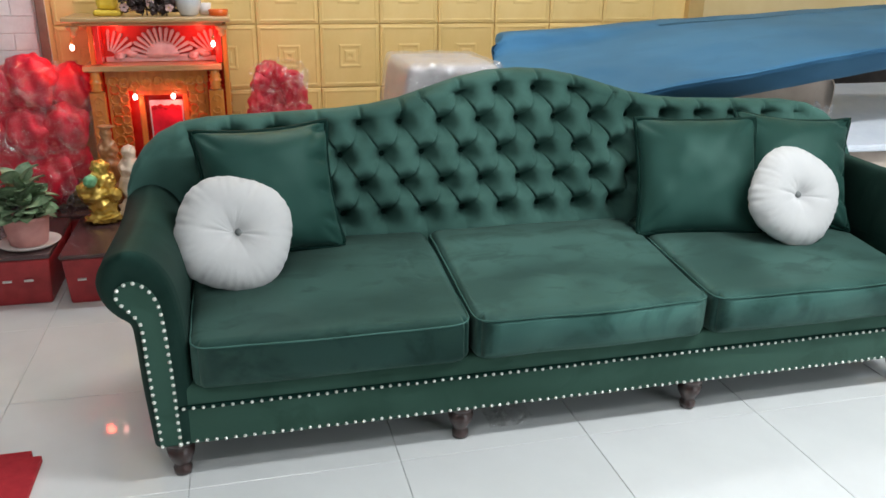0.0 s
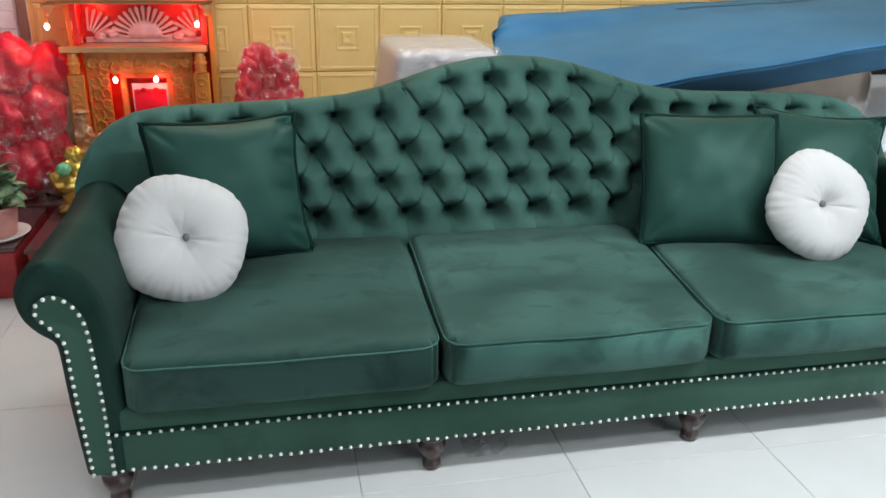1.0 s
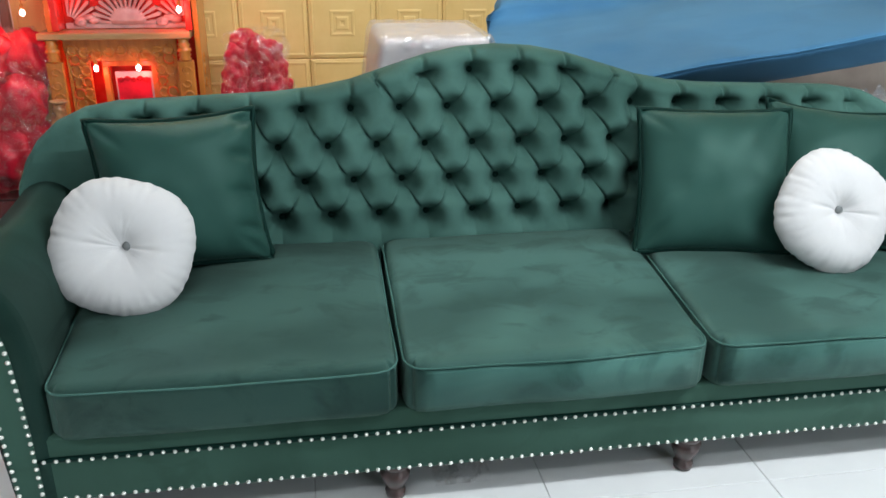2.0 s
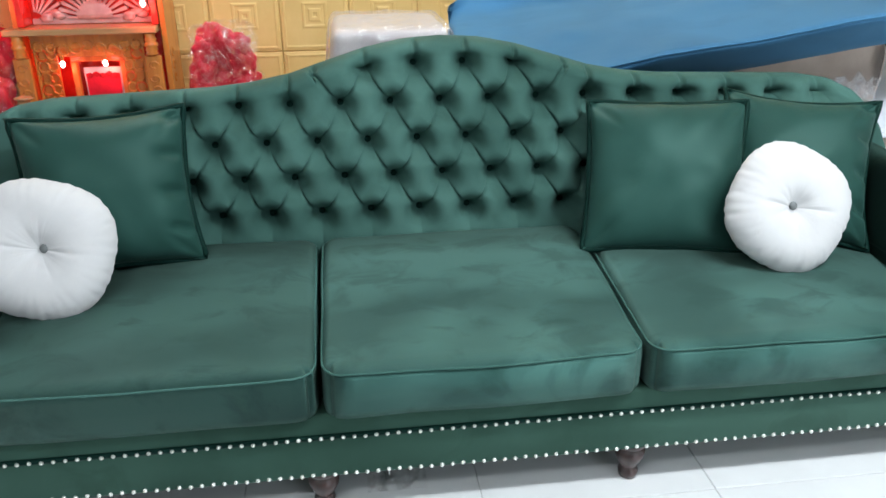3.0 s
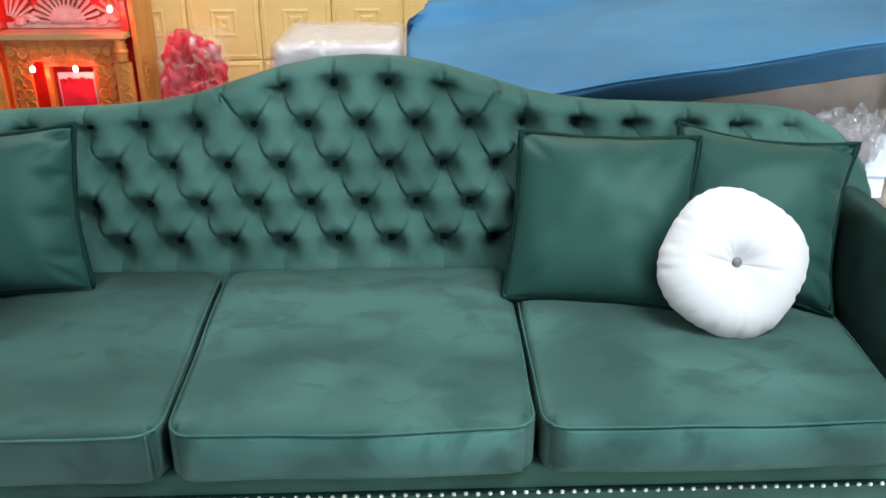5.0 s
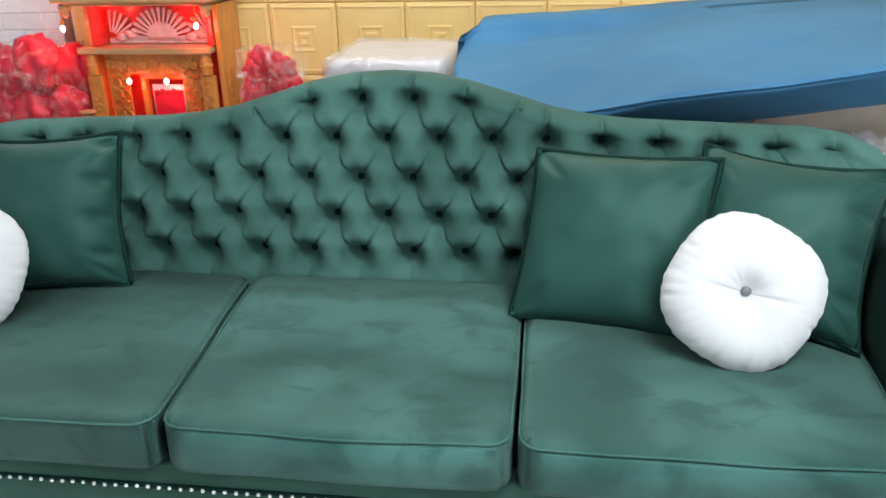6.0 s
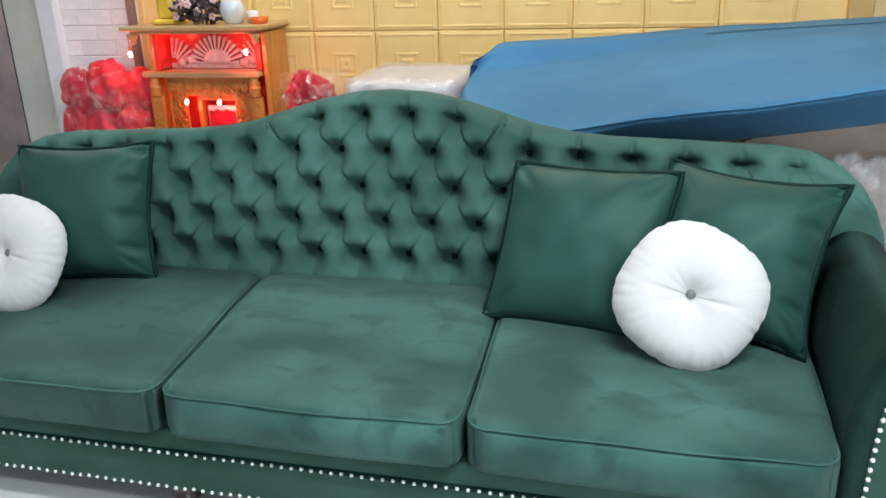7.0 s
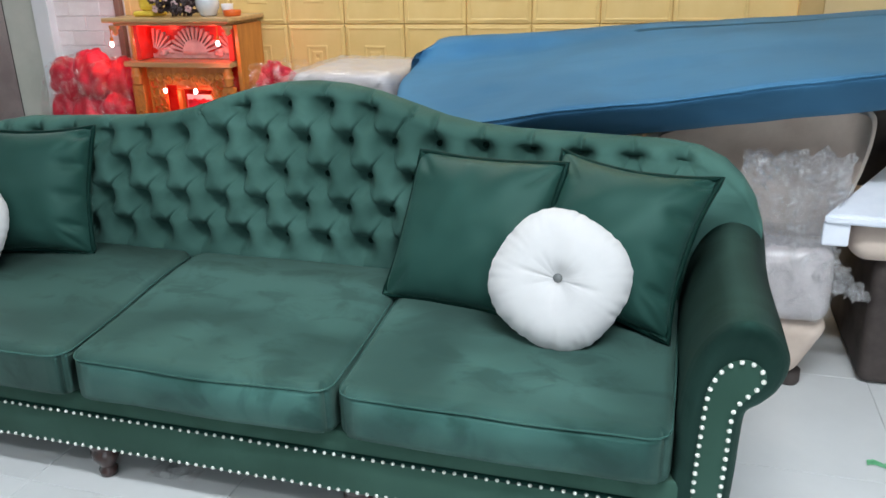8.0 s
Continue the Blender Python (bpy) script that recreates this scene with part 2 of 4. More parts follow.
M_STRIP = surface("brown_strip", (0.20, 0.11, 0.08), (0.28, 0.16, 0.12), 10, 0.5)
M_FILM_MILKY = film("milky_film", see=0.86, rough=0.2, relief=0.4, body=0.15)
M_BEIGE = surface("beige_cloth", (0.54, 0.43, 0.36), (0.64, 0.53, 0.45), 8, 0.8, bump=0.3, bump_scale=300)
M_WHITE_WRAP = surface("white_wrapped_cloth", (0.44, 0.40, 0.41), (0.55, 0.51, 0.51), 8, 0.3, bump=0.3, bump_scale=30, coat=0.3)
M_FOAM = surface("white_foam", (0.72, 0.76, 0.84), (0.80, 0.83, 0.90), 10, 0.7, bump=0.2)
M_CARTON = surface("brown_carton", (0.40, 0.29, 0.19), (0.50, 0.38, 0.26), 10, 0.8, bump=0.1)
M_DARK = surface("dark_fabric", (0.03, 0.022, 0.02), (0.07, 0.055, 0.05), 8, 0.8)
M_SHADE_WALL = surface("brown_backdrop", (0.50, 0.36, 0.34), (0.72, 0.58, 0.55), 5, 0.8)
M_GLASS = film("door_glass", see=0.88, rough=0.02, relief=0.0)
# unseen walls are dark to cut fill; the unseen ceiling is white for bounce
M_PLAIN = surface("unseen_wall_grey", (0.26, 0.26, 0.25), (0.32, 0.32, 0.30), 2, 0.7, bump=0.05)
M_CEILING = surface("white_ceiling", (0.68, 0.69, 0.70), (0.74, 0.75, 0.76), 2, 0.8, bump=0.05)
M_PINK = surface("pink_blossom", (0.70, 0.42, 0.45), (0.85, 0.62, 0.64), 40, 0.5)
M_TWIG = surface("dark_foliage", (0.025, 0.016, 0.018), (0.07, 0.04, 0.04), 40, 0.5)
M_VASE = surface("pale_vase", (0.55, 0.58, 0.62), (0.72, 0.74, 0.77), 15, 0.2, coat=0.5)
M_ORANGE = surface("orange_plastic", (0.72, 0.10, 0.01), (0.80, 0.15, 0.02), 10, 0.3)
M_YELLOW = surface("yellow_cloth", (0.72, 0.48, 0.03), (0.85, 0.62, 0.08), 20, 0.5)
M_OLIVE = surface("olive_cloth", (0.22, 0.19, 0.06), (0.34, 0.30, 0.10), 20, 0.8, bump=0.3)
M_TUBE = emitter("white_tube_glow", (0.95, 0.98, 1.0), 6.0)

# ---- shape helpers (plan units) ----


def thing(name, label, category, group="", kind=""):
    return tagged(new(name), label, category, group, kind)


def link_mesh(name, me, mat, parent=None, label="", smooth=True, place=None):
    me.materials.append(mat)
    if smooth:
        me.polygons.foreach_set("use_smooth", [True] * len(me.polygons))
    ob = new(name, me)
    ob.parent = parent
    if place is not None:
        ob.location = Vector(place) * U
    if label:
        ob["label"] = label
    return ob


def shell(name, verts, faces, mat, parent=None, label="", smooth=True, place=None):
    """One mesh object from computed points."""
    me = bpy.data.meshes.new(name)
    me.from_pydata((np.asarray(verts, float) * U).tolist(), [], faces)
    me.update()
    return link_mesh(name, me, mat, parent, label, smooth, place)


def part(name, bm, mat, parent=None, label="", smooth=False, place=None):
    """Links a bmesh as one mesh object under a thing or a part."""
    bmesh.ops.scale(bm, vec=(U, U, U), verts=bm.verts)
    bmesh.ops.recalc_face_normals(bm, faces=bm.faces)
    me = bpy.data.meshes.new(name)
    bm.to_mesh(me)
    bm.free()
    return link_mesh(name, me, mat, parent, label, smooth, place)


def shared(name, me, parent, place, turn=None, scale=None):
    """Another object on a mesh that is there already."""
    ob = new(name, me)
    ob.parent = parent
    ob.location = Vector(place) * U
    if turn:
        ob.rotation_euler = turn
    if scale:
        ob.scale = scale
    return ob


def box_bm(x0, x1, y0, y1, z0, z1, bevel=0.0, seg=2):
    bm = bmesh.new()
    bmesh.ops.create_cube(bm, size=1)
    for v in bm.verts:
        v.co = Vector(((x0 + x1) / 2 + v.co.x * (x1 - x0), (y0 + y1) / 2 + v.co.y * (y1 - y0), (z0 + z1) / 2 + v.co.z * (z1 - z0)))
    if bevel:
        bmesh.ops.bevel(bm, geom=list(bm.edges), offset=bevel, segments=seg, affect="EDGES", profile=0.5)
    return bm


def join_bm(*bms):
    out = bmesh.new()
    for b in bms:
        me = bpy.data.meshes.new("join")
        b.to_mesh(me)
        b.free()
        out.from_mesh(me)
        bpy.data.meshes.remove(me)
    return out


def grid_faces(nu, nv, wrap_u=False, wrap_v=False, start=0):
    out = []
    for i in range(nu if wrap_u else nu - 1):
        for j in range(nv if wrap_v else nv - 1):
            a, b = i * nv + j, ((i + 1) % nu) * nv + j
            c, d = ((i + 1) % nu) * nv + (j + 1) % nv, i * nv + (j + 1) % nv
            out.append((start + a, start + b, start + c, start + d))
    return out


def lathe(profile, n=24, centre=(0, 0)):
    """Verts and faces of a turned form; profile rows are radius, height."""
    verts = []
    for k in range(n):
        a = 2 * math.pi * k / n
        for r, z in profile:
            verts.append((centre[0] + r * math.cos(a), centre[1] + r * math.sin(a), z))
    m = len(profile)
    faces = [f[::-1] for f in grid_faces(n, m, wrap_u=True)]
    faces.append([k * m for k in range(n)])
    faces.append([k * m + m - 1 for k in range(n)][::-1])
    return verts, [tuple(f) for f in faces]


def smooth_line(points, per=8, closed=False):
    """Catmull-Rom through the points."""
    p = np.array(points, float)
    n = len(p)
    out = []
    for i in range(n if closed else n - 1):
        p0 = p[(i - 1) % n] if closed or i > 0 else 2 * p[0] - p[1]
        p1, p2 = p[i], p[(i + 1) % n]
        p3 = p[(i + 2) % n] if closed or i + 2 < n else 2 * p[-1] - p[-2]
        for k in range(per):
            t = k / per
            out.append(0.5 * (2 * p1 + (p2 - p0) * t + (2 * p0 - 5 * p1 + 4 * p2 - p3) * t * t + (3 * p1 - p0 - 3 * p2 + p3) * t ** 3))
    if not closed:
        out.append(p[-1])
    return np.array(out)


def tube(path, r, closed=True, n=8):
    """A round cord along a line of points."""
    p = np.asarray(path, float)
    m = len(p)
    verts = []
    for i in range(m):
        d = p[(i + 1) % m] - p[i - 1] if closed else p[min(i + 1, m - 1)] - p[max(i - 1, 0)]
        d = d / (np.linalg.norm(d) + 1e-9)
        ref = np.array((0, 0, 1.0)) if abs(d[2]) < 0.9 else np.array((1.0, 0, 0))
        a = np.cross(d, ref)
        a /= np.linalg.norm(a)
        b = np.cross(a, d)
        for k in range(n):
            w = 2 * math.pi * k / n
            verts.append(p[i] + r * (a * math.cos(w) + b * math.sin(w)))
    faces = grid_faces(m, n, wrap_u=closed, wrap_v=True)
    if not closed:
        faces += [tuple(range(n)), tuple(range((m - 1) * n, m * n))[::-1]]
    return verts, faces


def evenly(line, step, closed=False):
    """Points at equal steps along a line."""
    p = np.asarray(line, float)
    if closed:
        p = np.vstack([p, p[:1]])
    seg = np.linalg.norm(np.diff(p, axis=0), axis=1)
    s = np.r_[0, np.cumsum(seg)]
    count = max(2, int(round(s[-1] / step)))
    at = np.linspace(0, s[-1], count + 1)[: count if closed else count + 1]
    return np.stack([np.interp(at, s, p[:, k]) for k in range(p.shape[1])], 1)


def soft_box(half, r, n=(24, 24, 10)):
    """A box with rounded edges as a dense closed sheet: verts centred on 0, and faces."""
    hx, hy, hz = half
    def ticks(h, k):
        inner = np.linspace(-(h - r), h - r, k)
        curve = np.array([math.tan(math.radians(a)) for a in (11, 22, 33)]) 
        edge = h - r + r * curve
        return np.r_[-h, -edge[::-1], inner, edge, h]
    tx, ty, tz = ticks(hx, n[0]), ticks(hy, n[1]), ticks(hz, n[2])
    index, verts, faces = {}, [], []
    def vert(p):
        key = tuple(np.round(p, 6))
        if key not in index:
            index[key] = len(verts)
            q = np.array(p)
            c = np.clip(q, (-(hx - r), -(hy - r), -(hz - r)), (hx - r, hy - r, hz - r))
            d = q - c
            length = np.linalg.norm(d)
            verts.append(c + (d / length * r if length > 1e-9 else 0))
        return index[key]
    for axis, (ta, tb, h) in enumerate(((ty, tz, hx), (tz, tx, hy), (tx, ty, hz))):
        for side in (-1, 1):
            def point(a, b):
                p = [0, 0, 0]
                p[axis], p[(axis + 1) % 3], p[(axis + 2) % 3] = side * h, a, b
                return p
            for i in range(len(ta) - 1):
                for j in range(len(tb) - 1):
                    f = [vert(point(ta[i], tb[j])), vert(point(ta[i + 1], tb[j])), vert(point(ta[i + 1], tb[j + 1])), vert(point(ta[i], tb[j + 1]))]
                    faces.append(tuple(f if side > 0 else f[::-1]))
    return np.array(verts), faces


def wobble(verts, amount, scale, seed=0.0):
    """Uneven the points a little with smooth noise."""
    return np.array([np.array(v) + amount * np.array(noise.noise_vector(Vector(v) * scale + Vector((seed, seed * 2, 0)))) for v in verts])


# ---- the room ----
WALL_Y = 2.14
floor = thing("floor", "glossy white square floor tiles with thin grey joints", "floor", kind="structure")
part("grout", box_bm(-3.3, 3.3, -4.4, 2.3, -0.1, -0.003), M_GROUT, floor)

wall_back = thing("wall_back", "yellow embossed foam wall tiles with nested squares", "wall", kind="structure")
part("backing", box_bm(-1.70, 1.43, WALL_Y + 0.012, 2.3, 0, 2.9), M_WALL, wall_back)
wall_plain = thing("wall_plain", "plain cream painted wall beside a tan pilaster", "wall", kind="structure")
part("plaster", box_bm(1.52, 3.3, WALL_Y, 2.3, 0, 2.9), M_CREAM, wall_plain)
part("pilaster", box_bm(1.43, 1.52, WALL_Y - 0.03, 2.3, 0, 2.9, 0.006), M_TAN, wall_plain)
wall_brick = thing("wall_brick", "white foam brick wall beside the shrine", "wall", kind="structure")
part("backing", box_bm(-2.12, -1.70, WALL_Y + 0.005, 2.3, 0, 2.9), M_BRICK, wall_brick)
part("corner_strip", box_bm(-1.735, -1.70, WALL_Y - 0.03, WALL_Y + 0.004, 0, 2.9, 0.006), M_STRIP, wall_brick, "brown corner strip")
# surfaces beyond view, added to close the room and set its bounced light
wall_left = tagged(part("wall_left", box_bm(-3.4, -3.3, -4.4, 2.3, 0, 2.9), M_PLAIN), "unseen side wall, dark grey to cut bounced light", "wall", kind="structure")
wall_right = tagged(part("wall_right", box_bm(3.3, 3.4, -4.4, 2.3, 0, 2.9), M_PLAIN), "unseen side wall, dark grey to cut bounced light", "wall", kind="structure")
wall_front = tagged(part("wall_front", join_bm(box_bm(-3.3, -0.6, -4.55, -4.4, 0, 2.9), box_bm(-0.6, 3.3, -4.55, -4.4, 2.6, 2.9)), M_PLAIN),
                    "unseen front wall with an opening for the front fill", "wall", kind="structure")
ceiling = tagged(part("ceiling", box_bm(-3.4, 3.4, -4.55, 2.3, 2.9, 3.0), M_CEILING), "unseen ceiling, white to bounce light down", "ceiling", kind="structure")
# housings and glowing tubes for the added lamps, all out of view
for lx, ly in ((1.35, -0.95), (-1.3, -2.1), (-0.35, 1.6)):
    tl = thing("unseen_tube", "unseen white ceiling tube light", "lamp", "ceiling tube lights")
    part("housing", box_bm(lx - 1.1, lx + 1.1, ly - 0.05, ly + 0.05, 2.86, 2.9, 0.008), M_PAINT, tl)
    v, f = tube([(lx - 1.05, ly, 2.835), (lx, ly, 2.835), (lx + 1.05, ly, 2.835)], 0.016, closed=False, n=12)
    shell("tube", v, f, M_TUBE, tl)

# doorway in the back wall, beyond the bricks
door_1 = thing("door_1", "grey-green metal door frame with a white jamb", "door", kind="structure")
part("jamb", box_bm(-2.215, -2.12, WALL_Y - 0.05, 2.3, 0, 2.9, 0.004), M_PAINT, door_1)
part("post", box_bm(-2.43, -2.215, WALL_Y - 0.02, 2.25, 0, 2.9, 0.006), M_FRAME, door_1)
part("seal", box_bm(-2.455, -2.43, WALL_Y, 2.22, 0, 2.9, 0.003), M_RUBBER, door_1)
pane = part("pane", box_bm(-3.3, -2.455, WALL_Y + 0.03, WALL_Y + 0.04, 0, 2.9), M_GLASS, door_1)
pane.visible_shadow = False
tagged(part("backdrop", box_bm(-3.9, -2.3, 3.0, 3.05, 0, 2.9), M_SHADE_WALL), "dim brownish room seen through the door glass", "backdrop", kind="structure")

# ---- the green sofa ----
sofa = thing("sofa", "dark green velvet camelback sofa with tufted back and pearl nailheads", "sofa")
PITCH, ROW, COL0 = 0.1317, 0.0935, -0.0085
Z3 = 0.687


def smoothstep(a, b, x):
    t = np.clip((x - a) / (b - a), 0, 1)
    return t * t * (3 - 2 * t)


TOP_X = np.array([0, 0.1, 0.2, 0.3, 0.4, 0.5, 0.6, 0.8, 1.0, 1.08, 1.14, 1.185, 1.215, 1.232])
TOP_Z = np.array([0.940, 0.934, 0.915, 0.886, 0.856, 0.838, 0.829, 0.822, 0.815, 0.802, 0.775, 0.735, 0.69, 0.64])


def back_top(x):
    return np.interp(np.abs(x), TOP_X, TOP_Z)


def lean(z):
    """How far back the upholstery's button level lies at a height."""
    return 0.572 + 0.125 * (z - 0.5) + 0.20 * np.clip(z - 0.69, 0, 1)


def tufts(x, z):
    """How far the stuffing stands out in front of the button level."""
    X, Z = (x - COL0) / PITCH + 0.5, (z - Z3) / ROW
    side = np.abs(x - COL0) - 2 * PITCH - np.clip(z - Z3 - ROW, 0, 1) * PITCH / 2 / ROW
    hump = 1 - smoothstep(0.006, 0.022, side)
    top = Z3 + ROW * (1 + hump)
    a, b = X + Z / 2, -X + Z / 2
    da, db = np.abs(a - np.round(a)), np.abs(b - np.round(b))
    fa, fb = a % 1, b % 1
    puff = (np.sin(np.pi * fa) * np.sin(np.pi * fb)) ** 0.45
    # crisp folds along the diamonds' sides, each diamond lapping a little over the next below
    crease = 0.0120 * np.exp(-(da / 0.024) ** 2) + 0.0120 * np.exp(-(db / 0.024) ** 2)
    inner = 0.024 * (0.72 + 0.28 * puff) - crease - 0.004 * (fa + fb - 1)
    # upright pleats above the last row of buttons and below the first
    shift = np.where(hump > 0.5, 0.0, 0.5)
    dx = X - shift - np.round(X - shift)
    pleat = 0.021 * (0.60 + 0.40 * np.abs(np.sin(np.pi * dx)) ** 0.5) - (0.010 + 0.014 * np.exp(-(np.clip(z - top, 0, 1) / 0.035))) * np.exp(-(dx / 0.05) ** 2)
    out = inner + (pleat - inner) * smoothstep(-0.01, 0.03, z - top)
    dl = X - np.round(X)
    low = 0.022 * (0.4 + 0.6 * np.abs(np.sin(np.pi * dl)) ** 0.5)
    out = np.where(z < Z3 - 2 * ROW, low + (out - low) * smoothstep(-0.03, 0.0, z - (Z3 - 2 * ROW)), out)
    # the dimples of the buttons
    r2 = np.full(np.shape(x), 9.0)
    for row in range(-2, 3):
        off = 0.5 if row % 2 else 0.0
        zz = Z3 + ROW * row
        xx = np.round(X - off) + off
        ok = (np.abs(xx - 0.5) < 1.9) if row == 2 else np.ones(np.shape(x), bool)
        d2 = ((X - xx) * PITCH) ** 2 + (z - zz) ** 2
        r2 = np.where(ok, np.minimum(r2, d2), r2)
    high = smoothstep(0.70, 0.80, z)
    out = out - (out + 0.064 + 0.004 * high) * np.exp(-(r2 / 0.0285 ** 2) ** 0.95)
    edge = 1 - smoothstep(1.00, 1.09, np.abs(x))
    return out * edge + 0.024 * (1 - edge)


def build_back():
    xs = np.linspace(-1.232, 1.232, 1001)
    nf, nr, nb = 300, 30, 8
    verts = np.zeros((len(xs), nf + nr + nb, 3))
    for i, x in enumerate(xs):
        zt = float(back_top(x))
        r = 0.052
        z = 0.26 + (zt - r * 0.75 - 0.26) * np.linspace(0, 1, nf)
        y = lean(z) - tufts(np.full(nf, x), z)
        z0, y0 = z[-1], float(lean(z[-1]))
        yb = float(lean(zt)) + 0.105
        ang = np.linspace(0, math.pi, nr + 2)[1:-1]
        yc, ry, rz = (y0 + yb) / 2, (yb - y0) / 2, zt - z0 - 0.016
        out = tufts(np.full(nr, x), z0 + 0.05 * ang)
        k = smoothstep(0.25 * math.pi, 0.55 * math.pi, ang)
        out = out * (1 - k) + 0.016 * k
        yr, zr = yc - ry * np.cos(ang) - out * np.cos(ang), z0 + rz * np.sin(ang) ** 0.8 + out * np.sin(ang)
        yb += 0.016
        zb = np.linspace(z0, 0.12, nb)
        yk = yb - 0.06 * (z0 - zb)
        verts[i, :, 0] = x
        verts[i, :, 1] = np.r_[y, yr, yk]
        verts[i, :, 2] = np.r_[z, zr, zb]
    # the ends round inwards
    for i in range(len(xs)):
        k = min(i, len(xs) - 1 - i)
        if k < 7:
            yc = verts[i, :, 1].mean()
            verts[i, :, 1] = yc + (verts[i, :, 1] - yc) * (0.62, 0.73, 0.82, 0.88, 0.93, 0.97, 0.99)[k]
    m = nf + nr + nb
    faces = [f[::-1] for f in grid_faces(len(xs), m)]
    faces.append(tuple(range(m)))
    faces.append(tuple(range((len(xs) - 1) * m, len(xs) * m))[::-1])
    return verts.reshape(-1, 3), faces


v, f = build_back()
backrest = shell("backrest", v, f, M_GREEN, sofa, "deep-buttoned camelback backrest")

# near-black green puts the dimples' shade into the buttons
bv, bf = lathe([(0.0005, -0.006), (0.008, -0.005), (0.0095, -0.001), (0.007, 0.003), (0.0005, 0.0045)], 10)
first = None
for row in range(-2, 3):
    off = 0.5 if row % 2 else 0.0
    for k in range(-9, 10):
        x = COL0 + (k + off - 0.5) * PITCH
        z = Z3 + ROW * row
        if abs(x) > 1.02 or (row == 2 and abs(x) > 0.23):
            continue
        y = float(lean(np.array(z))) + 0.056 + 0.004 * float(smoothstep(0.70, 0.80, z))
        if first is None:
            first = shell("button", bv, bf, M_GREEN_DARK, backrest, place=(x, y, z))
            first.rotation_euler = (radians(90), 0, 0)
        else:
            shared("button", first.data, backrest, (x, y, z), (radians(90), 0, 0))

# rolled arms: a section in x and z drawn out along y
ARM = [(1.062, 0.112), (1.060, 0.25), (1.060, 0.38), (1.066, 0.47), (1.085, 0.555), (1.125, 0.612), (1.175, 0.630), (1.225, 0.610),
       (1.250, 0.560), (1.240, 0.505), (1.212, 0.468), (1.186, 0.445), (1.180, 0.40), (1.176, 0.28), (1.165, 0.112)]
ARM_LINE = evenly(np.vstack([smooth_line(ARM[:-1] + ARM[-1:], 8)]), 0.011)
NAIL_LINE = smooth_line([(1.101, 0.118), (1.102, 0.217), (1.103, 0.298), (1.107, 0.40), (1.113, 0.485), (1.127, 0.527), (1.149, 0.552), (1.178, 0.560),
                         (1.205, 0.540), (1.203, 0.515), (1.190, 0.500), (1.165, 0.466), (1.158, 0.437), (1.156, 0.36), (1.153, 0.28), (1.145, 0.118)], 8)


def inset(line, d):
    p = np.asarray(line)
    n = len(p)
    tang = np.array([p[min(i + 1, n - 1)] - p[max(i - 1, 0)] for i in range(n)])
    tang /= np.linalg.norm(tang, axis=1)[:, None]
    normal = np.stack([tang[:, 1], -tang[:, 0]], 1)
    out = p + normal * d
    out[:, 1] = np.maximum(out[:, 1], 0.112)
    return out


def build_arm(side):
    levels = [(0.0, 0.030), (0.001, 0.022), (0.005, 0.012), (0.013, 0.005), (0.026, 0.0)] + [(y, 0.0) for y in np.linspace(0.06, 0.74, 16)]
    n = len(ARM_LINE)
    verts = []
    for y, d in levels:
        flare = 0.012 * math.sin(math.pi * min(1, y / 0.74)) ** 2
        for x, z in inset(ARM_LINE, d):
            up = 0.018 * (y / 0.74) * smoothstep(0.3, 0.6, z)
            verts.append((side * (x - flare * (z > 0.45)), y, z + float(up)))
    faces = grid_faces(len(levels), n)
    faces.append(tuple(range(n)))
    faces.append(tuple(range((len(levels) - 1) * n, len(levels) * n))[::-1])
    faces += [(a * n, a * n + n - 1, (a + 1) * n + n - 1, (a + 1) * n) for a in range(len(levels) - 1)]
    if side < 0:
        faces = [f[::-1] for f in faces]
    return verts, faces


nv, nf_ = lathe([(0.0062, 0.0000), (0.0058, 0.0026), (0.0041, 0.0050), (0.0015, 0.0062), (0.0003, 0.0065)], 8)
nail_mesh = None


def nail(parent, x, y, z, size=1.0):
    global nail_mesh
    turn = (radians(90), 0, 0)
    if nail_mesh is None:
        ob = shell("nail", nv, nf_, M_NAIL, parent, place=(x, y, z))
        nail_mesh = ob.data
        ob.rotation_euler = turn
        return ob
    return shared("nail", nail_mesh, parent, (x, y, z), turn, (size, size, size))


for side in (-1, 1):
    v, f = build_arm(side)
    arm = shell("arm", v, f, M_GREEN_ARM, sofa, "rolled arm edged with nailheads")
    # the flat facing inside the nails
    inner = inset(NAIL_LINE, -0.004)
    count = len(inner)
    pv = [(side * x, -0.0025, z) for x, z in inner] + [(side * x, 0.004, z) for x, z in inner]
    pf = [tuple(range(count)), tuple(range(count, 2 * count))[::-1]] + [(i, i + count, (i + 1) % count + count, (i + 1) % count) for i in range(count)]
    if side < 0:
        pf = [q[::-1] for q in pf]
    shell("facing", pv, [q[::-1] for q in pf], M_GREEN_RAIL, arm, smooth=False)
    for x, z in evenly(NAIL_LINE, 0.021):
        nail(arm, side * x, -0.003, z, 0.84)

# front rail, its dark cord and two rows of nails
rail = part("front_rail", box_bm(-1.10, 1.10, 0.004, 0.07, 0.108, 0.274, 0.010), M_GREEN_RAIL, sofa, "front rail with two rows of nailheads", smooth=True)
# near-black body: shade of the cushion gaps, held in the colour
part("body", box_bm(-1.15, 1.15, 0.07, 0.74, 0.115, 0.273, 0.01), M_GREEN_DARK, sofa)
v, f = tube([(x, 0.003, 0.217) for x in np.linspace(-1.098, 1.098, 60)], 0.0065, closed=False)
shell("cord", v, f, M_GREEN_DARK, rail)
